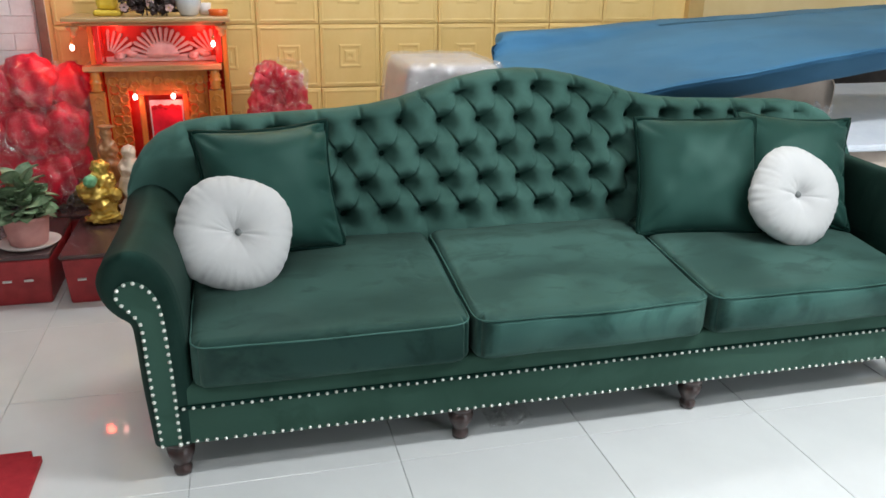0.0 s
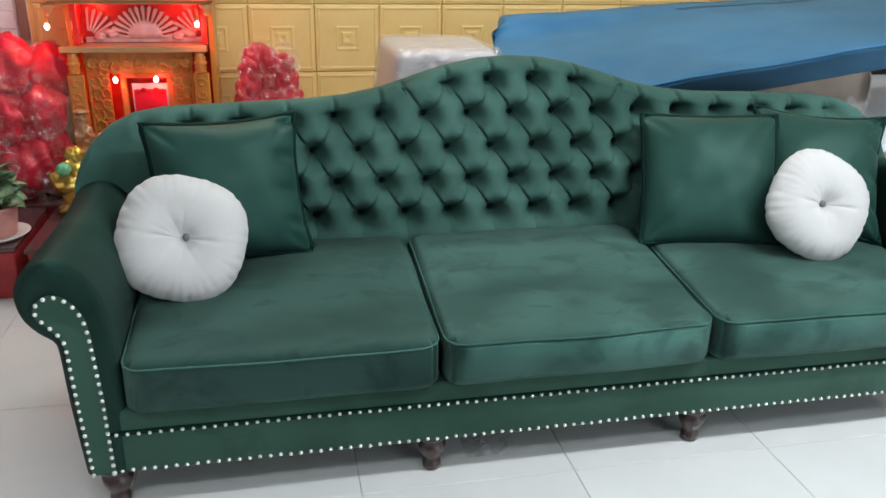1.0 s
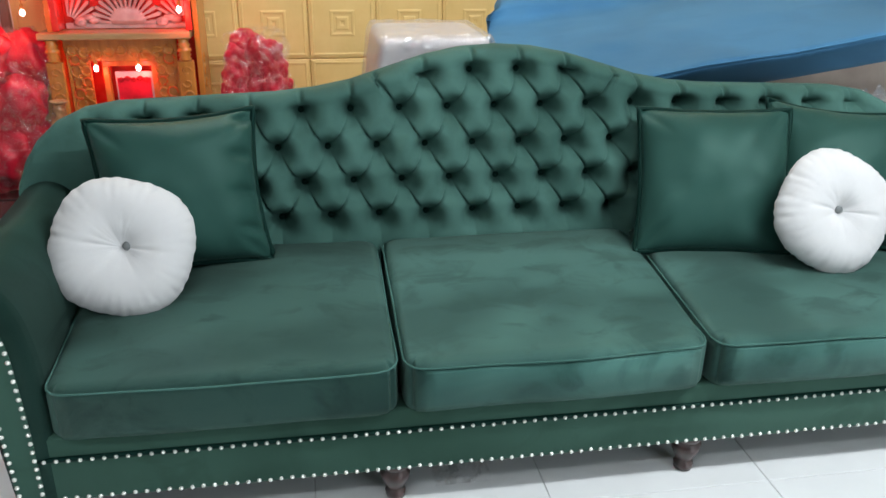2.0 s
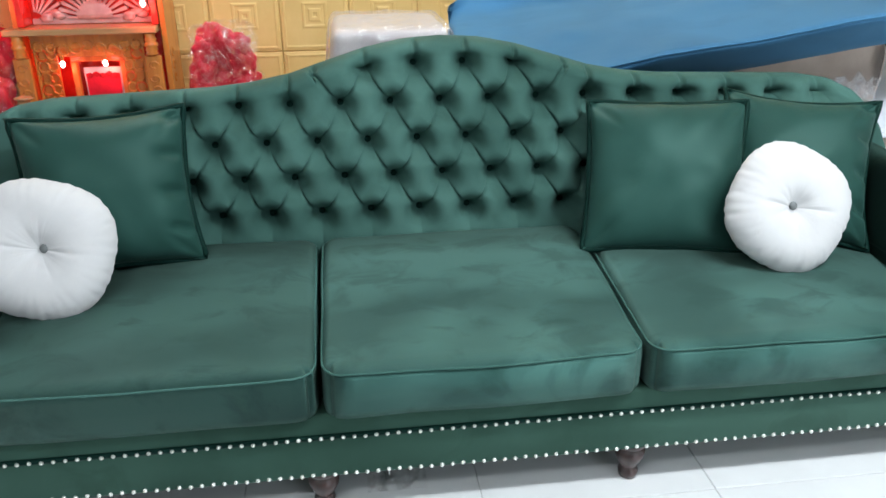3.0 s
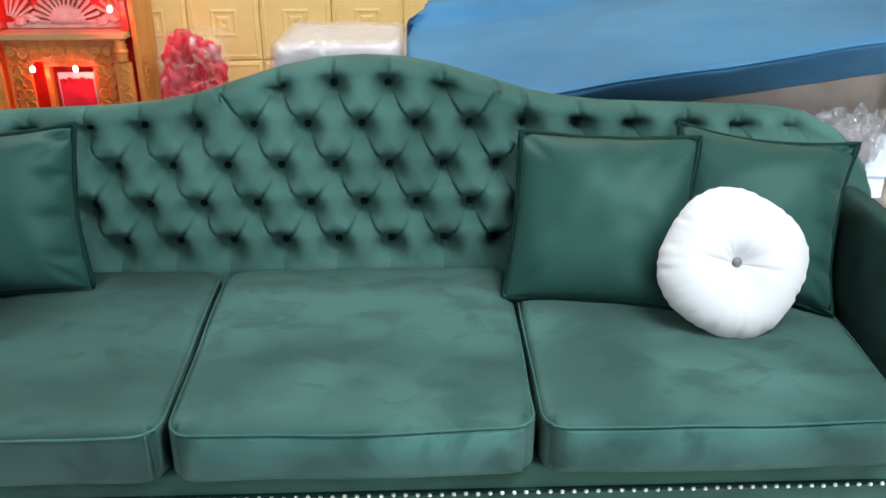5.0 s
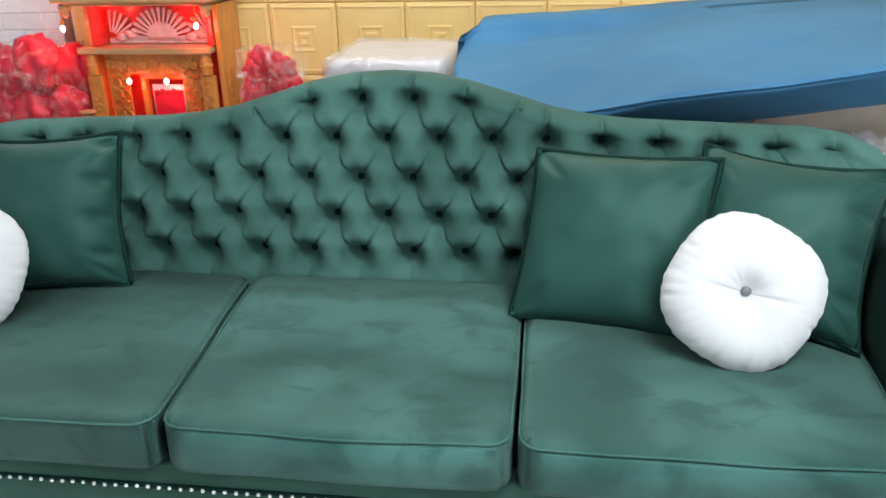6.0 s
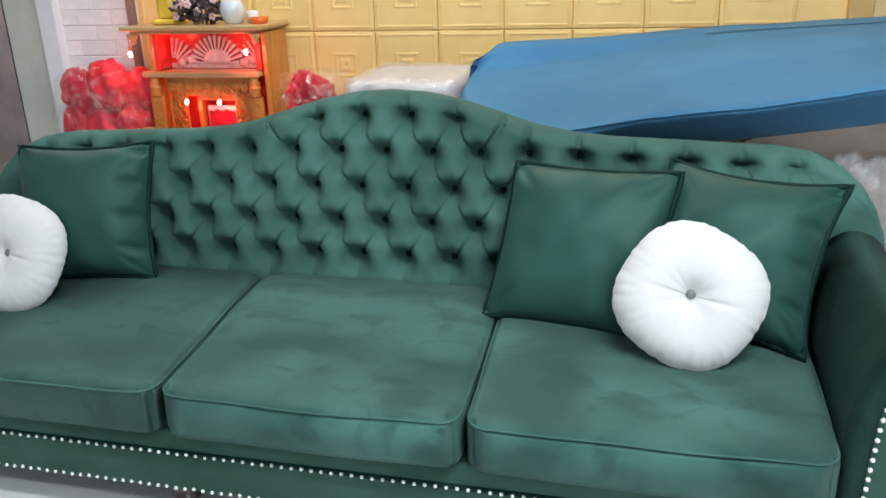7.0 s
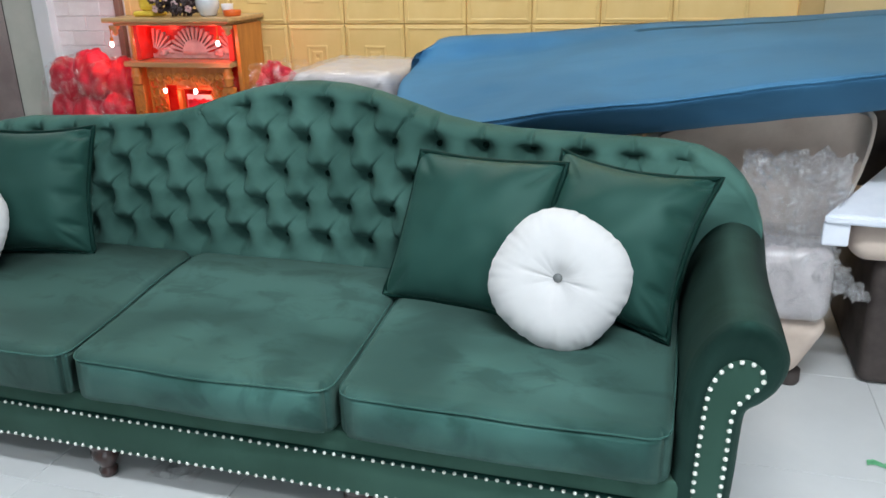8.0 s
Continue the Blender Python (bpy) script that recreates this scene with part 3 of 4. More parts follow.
for zz in (0.217, 0.117):
    for x in np.linspace(-1.085, 1.085, 93):
        nail(rail, float(x), -0.0035 if zz > 0.2 else 0.004, zz + random.uniform(-0.0012, 0.0012), 0.76 if zz > 0.2 else 0.82)

LEG = [(0.014, 0.0), (0.022, 0.004), (0.024, 0.020), (0.017, 0.028), (0.022, 0.036), (0.034, 0.060), (0.036, 0.078), (0.026, 0.086), (0.037, 0.094), (0.038, 0.118)]
lv, lf = lathe(LEG, 20)
leg0 = None
for lx in (-1.108, -0.358, 0.358, 1.108):
    for ly in (0.052, 0.68):
        if leg0 is None:
            leg0 = shell("leg", lv, lf, M_LEG, sofa, "turned dark wooden leg", place=(lx, ly, 0))
        else:
            shared("leg", leg0.data, sofa, (lx, ly, 0))["label"] = "turned dark wooden leg"


def seat_cushion(x0, x1, seed, mat):
    hx, hy, hz = (x1 - x0) / 2, 0.295, 0.064
    verts, faces = soft_box((hx, hy, hz), 0.026, (30, 26, 3))
    cx, cy, cz = (x0 + x1) / 2, 0.262, 0.337
    u, w = verts[:, 0] / hx, verts[:, 1] / hy
    top = smoothstep(-0.2, 0.9, verts[:, 2] / hz)
    crown = 0.016 * (1 - np.clip(np.abs(u), 0, 1) ** 3) * (1 - np.clip(np.abs(w), 0, 1) ** 3) + 0.052 * smoothstep(-1.15, 0.95, w)
    verts[:, 2] += top * crown
    verts[:, 1] -= 0.008 * (1 - u ** 2) * smoothstep(-0.9, -1.0, w) * (1 - np.abs(verts[:, 2] / hz).clip(0, 1) * 0.4)
    # round the corners in plan
    RC = 0.045
    qx, qy = np.abs(verts[:, 0]) - (hx - RC), np.abs(verts[:, 1]) - (hy - RC)
    both = (qx > 1e-6) & (qy > 1e-6)
    k = np.where(both, np.maximum(qx, qy) / np.hypot(qx, qy + 1e-9), 1.0)
    verts[:, 0] = np.where(both, np.sign(verts[:, 0]) * (hx - RC + qx * k), verts[:, 0])
    verts[:, 1] = np.where(both, np.sign(verts[:, 1]) * (hy - RC + qy * k), verts[:, 1])
    verts = wobble(verts, 0.0028, 6.0, seed) + np.array((cx, cy, cz))
    ob = shell("seat_cushion", verts, faces, mat, sofa, "plump velvet box seat cushion")
    # piped seam round the top edge, paler for the light along it
    plan = []
    for sx, sy, a0 in ((1, -1, -90), (1, 1, 0), (-1, 1, 90), (-1, -1, 180)):
        plan += [(sx * (hx - RC) + (RC - 0.003) * math.cos(radians(a0 + d)), sy * (hy - RC) + (RC - 0.003) * math.sin(radians(a0 + d))) for d in range(0, 91, 15)]
    line = [(cx + x, cy + y - 0.008 * (1 - (x / hx) ** 2) * float(smoothstep(-0.9, -1.0, y / hy)), cz + hz - 0.013 + 0.052 * float(smoothstep(-1.15, 0.95, y / hy)))
            for x, y in evenly(plan, 0.02, closed=True)]
    v, f = tube(wobble(line, 0.0028, 6.0, seed), 0.0025)
    shell("piping", v, f, M_GREEN_SEAM, ob, "pale seam line for the light along the edge")
    return ob


# the left cushion's shade is in its own dimmer velvet
seat_cushion(-1.058, -0.352, 1.0, M_GREEN_SEAT_SHADED)
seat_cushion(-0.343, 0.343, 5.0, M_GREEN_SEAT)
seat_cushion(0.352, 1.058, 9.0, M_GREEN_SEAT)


# ---- cushions on the sofa ----
def square_pillow(label, tl, tr, br, thick, seed, hollow, creases=False):
    tl, tr, br = (np.array(p) for p in (tl, tr, br))
    bl = tl + br - tr
    centre = (tl + br) / 2
    ux, uz = (tr - tl) / 2, (tl - bl) / 2
    nrm = np.cross(ux, uz)
    nrm /= np.linalg.norm(nrm)
    n = 64
    s = np.sin(np.linspace(-1, 1, n) * math.pi / 2)
    verts, edge = [], []

    def outline(u, w):
        return u * (1 - hollow * (1 - w * w)), w * (1 - hollow * (1 - u * u))

    for face in (1, -1):
        for u in s:
            for w in s:
                a, b = outline(u, w)
                h = thick * (max(0.0, (1 - u * u) * (1 - w * w))) ** 0.42
                wr = 0.010 * noise.noise(Vector((u * 2.2 + seed, w * 2.2, face))) * min(1, 4 * h / thick)
                if creases:
                    wr -= 0.019 * math.exp(-((u - 0.86) / 0.15) ** 2) * (0.5 + 0.5 * math.sin(w * 13 + 2 * u + seed)) ** 5
                # folds running in from the corners
                wr -= 0.008 * math.exp(-((abs(u) - abs(w)) / 0.10) ** 2) * float(smoothstep(0.55, 0.8, min(abs(u), abs(w))))
                verts.append(centre + a * ux + b * uz + face * (h + wr) * nrm)
    faces = [f[::-1] for f in grid_faces(n, n)] + grid_faces(n, n, start=n * n)
    faces = [q[::-1] for q in faces]
    ob = thing("throw_pillow", label, "pillow", "green throw pillows")
    shell("cover", verts, faces, M_GREEN_PILLOW, ob)
    t = np.linspace(-1, 1, 24)[:-1]
    for u, w in [(x, 1) for x in t] + [(1, -x) for x in t] + [(-x, -1) for x in t] + [(-1, x) for x in t]:
        a, b = outline(u * 1.012, w * 1.012)
        edge.append(centre + a * ux + b * uz)
    v, f = tube(wobble(edge, 0.004, 9.0, seed), 0.0075)
    shell("piping", v, f, M_GREEN_DARK, ob, "dark corded edge")
    return ob


square_pillow("glossy dark green velvet pillow with corded edge, leaning by the arm", (-1.037, 0.501, 0.806), (-0.653, 0.562, 0.814), (-0.622, 0.434, 0.46), 0.105, 1.0, 0.09, True)
square_pillow("plain dark green velvet pillow leaning on the tufted back", (0.372, 0.575, 0.782), (0.763, 0.495, 0.786), (0.71, 0.305, 0.45), 0.080, 4.0, 0.055)
square_pillow("dark green velvet pillow with corded edge in the sofa corner", (0.747, 0.575, 0.80), (1.123, 0.475, 0.774), (1.032, 0.285, 0.442), 0.100, 7.0, 0.135, True)


def round_cushion(label, button, normal, spin, seed, shift):
    """A soft white disc drawn in by a button."""
    nrm = np.array(normal, float)
    nrm /= np.linalg.norm(nrm)
    right = np.cross((0, 0, 1.0), nrm)
    right /= np.linalg.norm(right)
    up = np.cross(nrm, right)
    R, T = 0.1545, 0.066
    na, nr = 192, 30
    verts = []
    for face in (1, -1):
        for k in range(na):
            a = 2 * math.pi * k / na
            c, s = math.cos(a + spin), math.sin(a + spin)
            rim = R / (abs(c) ** 2.5 + abs(s) ** 2.5) ** (1 / 2.5) * (0.985 + 0.007 * math.sin(a * 23 + seed) * math.sin(a * 7) + 0.004 * math.sin(a * 41))
            for j in range(nr):
                q = math.sin(math.pi / 2 * j / (nr - 1))
                h = T * (1 - q ** 2.6) ** 0.55
                dip = math.exp(-(q / 0.17) ** 2) * 0.42 + math.exp(-(q / 0.50) ** 2) * 0.34
                h *= 1 - min(0.9, dip)
                pl = (max(0, math.sin(a * 5 + seed)) ** 6 + max(0, math.sin(a * 3 + 2 * seed)) ** 10) * math.exp(-((q - 0.28) / 0.16) ** 2)
                pr = max(0, math.sin(a * 17 + seed * 3)) ** 4 * math.exp(-((q - 0.95) / 0.06) ** 2)
                fold = math.exp(-(math.sin(a + 0.22) / 0.09) ** 2) * math.exp(-((q - 0.34) / 0.26) ** 2)
                h -= 0.0012 * pl + 0.0048 * pr + 0.0042 * fold
                h += 0.005 * noise.noise(Vector((c * q * 2 + seed, s * q * 2, face))) * (1 - q ** 4)
                verts.append(rim * q * (math.cos(a) * right + math.sin(a) * up) + face * h * nrm)
    faces = grid_faces(na, nr, wrap_u=True) + [f[::-1] for f in grid_faces(na, nr, wrap_u=True, start=na * nr)]
    faces = [q[::-1] for q in faces]
    centre = np.array(button) - 0.017 * nrm + np.array(shift)
    ob = thing("round_cushion", label, "cushion", "white round cushions")
    shell("cover", np.array(verts) + centre, faces, M_WHITE_CLOTH, ob)
    bvv, bff = lathe([(0.0005, 0.006), (0.006, 0.0055), (0.0105, 0.002), (0.0105, -0.004), (0.0005, -0.006)], 16)
    bt = shell("button", bvv, [q[::-1] for q in bff], M_BUTTON, ob, "grey centre button", place=tuple(np.array(button) + 0.003 * nrm))
    bt.rotation_euler = Vector(nrm).to_track_quat("Z", "Y").to_euler()
    return ob


round_cushion("white round cushion with grey button leaning on a green pillow", (-0.923, 0.262, 0.581), (0.10, -1.0, 0.42), 0.3, 1.0, (-0.012, 0, -0.002))
round_cushion("white puffy round cushion with grey button on the seat", (0.788, 0.253, 0.588), (0.02, -1.0, 0.42), 0.55, 3.4, (0.0, 0, -0.004))


# ---- small forms ----
def ball_bm(x, y, z, rx, ry, rz, rough=0.0, seed=0.0, sub=2, freq=9.0):
    bm = bmesh.new()
    bmesh.ops.create_icosphere(bm, subdivisions=sub, radius=1.0)
    for v in bm.verts:
        k = 1 + rough * noise.noise(v.co * freq * 0.25 + Vector((seed, 0, seed)))
        v.co = Vector((x + v.co.x * rx * k, y + v.co.y * ry * k, z + v.co.z * rz * k))
    return bm


def lathe_part(name, profile, mat, parent, place, label="", n=20):
    v, f = lathe(profile, n)
    return shell(name, v, f, mat, parent, label, place=place)


# ---- the long blue upholstered piece behind the sofa ----
def build_blue():
    ob = thing("blue_headboard", "long blue velvet upholstered headboard lying on wrapped furniture", "headboard")
    n = 90
    xs = np.concatenate([[0.100, 0.102, 0.108, 0.120, 0.140], np.linspace(0.17, 2.36, n), [2.39, 2.40]])
    shrink = np.concatenate([[0.55, 0.74, 0.88, 0.96, 0.99], np.ones(n), [0.9, 0.6]])
    verts, m = [], 0
    for x, k in zip(xs, shrink):
        near = 1 - float(smoothstep(0.2, 1.1, x))
        quad = np.array([(0.835, 0.742 + 0.147 * x), (1.08, 0.865 + 0.105 * x - 0.022 * near), (1.34, 0.958 - 0.052 * near + 0.068 * x), (1.39, 0.985 + 0.056 * x), (1.50, 0.985 + 0.056 * x), (1.47, 0.90 + 0.056 * x), (1.2, 0.76 + 0.10 * x), (0.885, 0.645 + 0.142 * x)])
        # round each corner
        ring = []
        for i in range(len(quad)):
            p, a, b = quad[i], quad[i - 1], quad[(i + 1) % len(quad)]
            r = 0.028
            pa = p + (a - p) / np.linalg.norm(a - p) * r
            pb = p + (b - p) / np.linalg.norm(b - p) * r
            for t in (0, 0.25, 0.5, 0.75, 1):
                ring.append((1 - t) ** 2 * pa + 2 * t * (1 - t) * p + t * t * pb)
            for t in np.linspace(0, 1, 7)[1:-1]:
                pc = b + (p - b) / np.linalg.norm(p - b) * r
                ring.append(pb + (pc - pb) * t)
        ring = np.array(ring)
        c = ring.mean(0)
        ring = c + (ring - c) * k
        m = len(ring)
        for y, z in ring:
            q = Vector((x * 2.2, y * 3.5, z * 3.5))
            d = 0.014 * noise.noise(q) + 0.006 * noise.noise(q * 3.1)
            slant = (0.05 * float(smoothstep(1.33, 1.37, y)) + 0.012 + 0.075 * (1 - float(smoothstep(0.83, 1.2, y)))) * max(0, min(1, 1 - (x - 0.3) / 0.4))
            verts.append((x + slant - 0.012, y - d, z + d * 0.7))
    faces = grid_faces(len(xs), m, wrap_v=True)
    faces += [tuple(range(m))[::-1], tuple(range((len(xs) - 1) * m, len(xs) * m))]
    shell("cover", verts, [q[::-1] for q in faces], M_BLUE, ob)
    line = []
    for x in np.linspace(0.45, 2.34, 80):
        y, z = 0.843, 0.740 + 0.147 * x
        q = Vector((x * 2.2, y * 3.5, z * 3.5))
        d = 0.014 * noise.noise(q) + 0.006 * noise.noise(q * 3.1)
        line.append((x - 0.012, y - d, z + d * 0.7))
    v, f = tube(line, 0.004, closed=False)
    shell("seam", v, f, M_BLUE, ob)
    return ob


build_blue()


# ---- furniture in film behind the sofa ----
def wrapped_block(name, label, x0, x1, y0, y1, z0, z1, mat, r, seed, film_mat):
    ob = thing(name, label, "furniture")
    v, f = soft_box(((x1 - x0) / 2, (y1 - y0) / 2, (z1 - z0) / 2), r, (12, 10, 12))
    c = np.array(((x0 + x1) / 2, (y0 + y1) / 2, (z0 + z1) / 2))
    v[:, 0] += 0.10 * np.clip(v[:, 2] / (z1 - z0) - 0.25, 0, 1) * np.clip(-v[:, 0] / (x1 - x0) * 2, 0, 1)
    shell("padding", wobble(v, 0.006, 5, seed) + c, f, mat, ob)
    v2, f2 = soft_box(((x1 - x0) / 2 + 0.012, (y1 - y0) / 2 + 0.012, (z1 - z0) / 2 + 0.010), r, (26, 20, 26))
    v2[:, 0] += 0.10 * np.clip(v2[:, 2] / (z1 - z0) - 0.25, 0, 1) * np.clip(-v2[:, 0] / (x1 - x0) * 2, 0, 1)
    v2 = wobble(wobble(v2, 0.008, 9, seed + 3), 0.006, 26, seed + 5)
    v2[:, 2] = np.maximum(v2[:, 2], -(z1 - z0) / 2 + 0.001)
    shell("film", v2 + c, f2, film_mat, ob, "crumpled clear film")
    return ob


wrapped_block("wrapped_furniture", "pale padded furniture block wrapped in clear plastic film", -0.31, 0.085, 1.12, 1.56, 0.0, 0.90, M_WHITE_WRAP, 0.035, 2.0, M_FILM_MILKY)

beige_sofa = thing("wrapped_sofa", "beige sofa frame partly wrapped in plastic film", "sofa")
v, f = soft_box((0.67, 0.33, 0.10), 0.05, (14, 10, 4))
v[:, 0] += 0.05 * np.clip(v[:, 2] / 0.1, -1, 1) * (v[:, 0] > 0.5)
shell("base", v + np.array((0.78, 1.27, 0.13)), f, M_BEIGE, beige_sofa)
v, f = soft_box((0.685, 0.35, 0.115), 0.045, (16, 12, 5))
shell("seat", wobble(v, 0.006, 6, 4) + np.array((0.79, 1.27, 0.345)), f, M_WHITE_WRAP, beige_sofa)
v, f = soft_box((0.69, 0.357, 0.12), 0.045, (40, 22, 10))
shell("film", wobble(wobble(v, 0.008, 10, 6), 0.009, 30, 8) + np.array((0.795, 1.268, 0.347)), f, M_FILM, beige_sofa, "crumpled clear film")
v, f = soft_box((0.60, 0.13, 0.14), 0.05, (12, 6, 6))
shell("backrest", v + np.array((0.72, 1.36, 0.57)), f, M_BEIGE, beige_sofa)
# curved end panel of the back
line = smooth_line([(0.90, 0.45), (0.90, 0.60), (0.93, 0.74), (1.15, 0.79), (1.40, 0.825), (1.50, 0.835), (1.548, 0.815), (1.552, 0.75), (1.535, 0.66), (1.512, 0.58), (1.488, 0.45)], 6)
m, c2 = len(line), line.mean(0)
wv = []
for y, k in ((1.035, 0.93), (1.043, 0.975), (1.06, 1.0), (1.30, 1.0), (1.32, 0.95)):
    wv += [(c2[0] + (x - c2[0]) * k, y + 0.10 * (z - 0.45), c2[1] + (z - c2[1]) * k) for x, z in line]
wf = grid_faces(5, m, wrap_v=True) + [tuple(range(m))[::-1], tuple(range(4 * m, 5 * m))]
shell("wing", wv, wf, M_BEIGE, beige_sofa, "beige curved end panel")
# loose film bunched over the seat in front of the wing
nu, nw = 60, 50
fv = []
for i in range(nu):
    for j in range(nw):
        a, b = i / (nu - 1), j / (nw - 1)
        x = 1.20 + (0.27 + 0.03 * b + 0.03 * noise.noise(Vector((b * 6, 0, 2)))) * a
        z = 0.455 + (0.26 + 0.02 * a + 0.05 * noise.noise(Vector((a * 5, 3, 1)))) * b - 0.05 * (1 - b) * abs(noise.noise(Vector((a * 7, 1, 1))))
        y = 0.945 + 0.075 * b
        d = 0.030 * noise.noise(Vector((x * 12, z * 9, 1))) + 0.022 * noise.noise(Vector((x * 30, z * 24, 5))) + 0.020 * noise.noise(Vector((x * 60, z * 50, 7)))
        fv.append((x + d * 0.5, y + d, z + d * 0.4))
shell("loose_film", fv, grid_faces(nu, nw), M_FILM_CRUMPLE, beige_sofa, "bunched clear film")
fv = []
for i in range(24):
    for j in range(14):
        a, b = i / 23, j / 13
        d = 0.03 * noise.noise(Vector((a * 5, b * 6, 3))) + 0.015 * noise.noise(Vector((a * 14, b * 12, 9)))
        fv.append((1.465 + 0.13 * a * (1 - 0.4 * b) + d, 0.99 + 0.02 * b + d, 0.45 - 0.16 * a - 0.13 * b * (1 - a) + 0.5 * d))
shell("film_tail", fv, grid_faces(24, 14), M_FILM_CRUMPLE, beige_sofa, "loose end of clear film")
lathe_part("foot", [(0.03, 0), (0.034, 0.01), (0.034, 0.045)], M_DARK, beige_sofa, (1.40, 1.0, 0))
lathe_part("foot", [(0.03, 0), (0.034, 0.01), (0.034, 0.045)], M_DARK, beige_sofa, (1.40, 1.52, 0))
lathe_part("foot", [(0.03, 0), (0.034, 0.01), (0.034, 0.045)], M_DARK, beige_sofa, (0.2, 1.0, 0))

# added block: carries the bolster and fills the dark area below it
support_block = thing("dark_filler_block", "added dark block under the bolster behind the sofas", "ottoman")
v, f = soft_box((0.36, 0.33, 0.205), 0.03, (10, 10, 6))
shell("body", wobble(v, 0.004, 6, 3) + np.array((1.96, 1.36, 0.205)), f, M_DARK, support_block)
for fx_ in (1.66, 2.26):
    part("plinth", box_bm(fx_ - 0.03, fx_ + 0.03, 1.06, 1.66, 0.0, 0.03, 0.004), M_RUBBER, support_block)
# added panel that fills the dark area right of the wing
dark_panel = thing("dark_filler_panel", "added dark panel filling the dark area by the wall", "headboard")
v, f = soft_box((0.50, 0.05, 0.47), 0.03, (14, 3, 14))
shell("padding", wobble(v, 0.005, 5, 2) + np.array((2.08, 1.79, 0.50)), f, M_DARK, dark_panel)
part("plinth", box_bm(1.62, 2.54, 1.75, 1.83, 0.0, 0.035, 0.004), M_RUBBER, dark_panel)
roll = thing("beige_bolster", "beige rounded bolster lying on a dark block", "bolster")
v, f = soft_box((0.36, 0.24, 0.062), 0.06, (12, 12, 3))
shell("cover", wobble(v, 0.008, 5, 9) + np.array((1.87, 1.22, 0.470)), f, M_BEIGE, roll)
foam = thing("foam_sheet", "white foam sheet lying tilted on a bolster", "foam sheet")
fx = [(1.425, 0.935), (2.32, 0.90), (2.36, 1.62), (1.86, 1.62)]
fbm = bmesh.new()
lo = [fbm.verts.new((x, y, 0.535 + 0.22 * (y - 0.93))) for x, y in fx]
hi = [fbm.verts.new((x, y, 0.565 + 0.22 * (y - 0.93))) for x, y in fx]
fbm.faces.new(lo[::-1])
fbm.faces.new(hi)
for i in range(4):
    fbm.faces.new((lo[i], lo[(i + 1) % 4], hi[(i + 1) % 4], hi[i]))
bmesh.ops.bevel(fbm, geom=list(fbm.edges), offset=0.008, segments=2, affect="EDGES")
part("sheet", fbm, M_FOAM, foam)
part("flap", box_bm(1.43, 1.50, 0.945, 0.965, 0.47, 0.540, 0.006), M_FOAM, foam)


# ---- the wooden shrine ----
shrine = thing("altar_cabinet", "carved orange wooden household shrine lit by small red lamps", "shrine")
for sx in (-1.505, -0.958):
    part("side_panel", box_bm(sx, sx + 0.022, 1.915, 2.135, 0, 0.998, 0.003), M_ALTAR, shrine)
part("back_panel", box_bm(-1.483, -0.958, 2.11, 2.135, 0, 0.998), M_ALTAR, shrine)
# moulded top slab
top = part("top_slab", join_bm(box_bm(-1.585, -0.915, 1.815, 2.134, 1.013, 1.034, 0.006, 3), box_bm(-1.55, -0.95, 1.85, 2.134, 0.998, 1.012, 0.005)), M_ALTAR_PALE, shrine, "pale moulded top slab")
# upper niche with the sunburst
part("niche_back", box_bm(-1.482, -0.959, 2.0, 2.015, 0.83, 0.998), M_RED_PANEL, shrine, "red lacquer panel")
for sx in (-1.482, -0.985):
    part("niche_post", box_bm(sx, sx + 0.026, 1.90, 1.999, 0.836, 0.997, 0.004), M_RED_PANEL, shrine, "red lacquered post")
sun = part("sunburst", box_bm(-1.452, -0.988, 1.985, 1.999, 0.836, 0.858, 0.003), M_SILVER, shrine, "silvery carved sunburst")


def ray_bm(cx, cz, ang, r0, r1, w0, w1, y0, y1):
    bm = bmesh.new()
    c, s = math.cos(ang), math.sin(ang)
    pts = [(r0, -w0), (r1, -w1), (r1 + w1, 0), (r1, w1), (r0, w0)]
    lo_ = [bm.verts.new((cx + a * c - b * s, y0, cz + a * s + b * c)) for a, b in pts]
    hi_ = [bm.verts.new((cx + a * c - b * s, y1, cz + a * s + b * c)) for a, b in pts]
    bm.faces.new(lo_)
    bm.faces.new(hi_[::-1])
    for i in range(5):
        bm.faces.new((lo_[i], hi_[i], hi_[(i + 1) % 5], lo_[(i + 1) % 5]))
    return bm


for k in range(15):
    part("ray", ray_bm(-1.215, 0.853, math.pi * (k + 0.5) / 15, 0.06, 0.132 - 0.008 * math.sin(math.pi * k / 14), 0.0035, 0.0075, 1.978, 1.998), M_SILVER, sun)
for cx, a0, a1 in ((-1.44, 0.55, 1.5), (-0.995, 1.65, 2.6)):
    for k in range(5):
        part("ray", ray_bm(cx, 0.855, a0 + (a1 - a0) * k / 4, 0.03, 0.115, 0.003, 0.006, 1.980, 1.998), M_SILVER, sun)
hub = bmesh.new()
bmesh.ops.create_uvsphere(hub, u_segments=24, v_segments=12, radius=1)
for vv in hub.verts:
    vv.co = Vector((-1.215 + vv.co.x * 0.072, 1.985 + vv.co.y * 0.014, 0.855 + max(0, vv.co.z) * 0.072))
part("hub", hub, M_SILVER, sun, smooth=True)
for cx in (-1.37, -1.06):
    part("cloud", join_bm(*[ball_bm(cx + 0.028 * math.cos(k * 1.3), 1.98, 0.868 + 0.012 * math.sin(k * 2.1), 0.028, 0.012, 0.016, 0.2, k, 1) for k in range(5)]), M_SILVER, sun, smooth=True)
part("shelf", box_bm(-1.535, -0.965, 1.862, 2.109, 0.808, 0.834, 0.006, 3), M_ALTAR_PALE, shrine, "pale shelf edge")
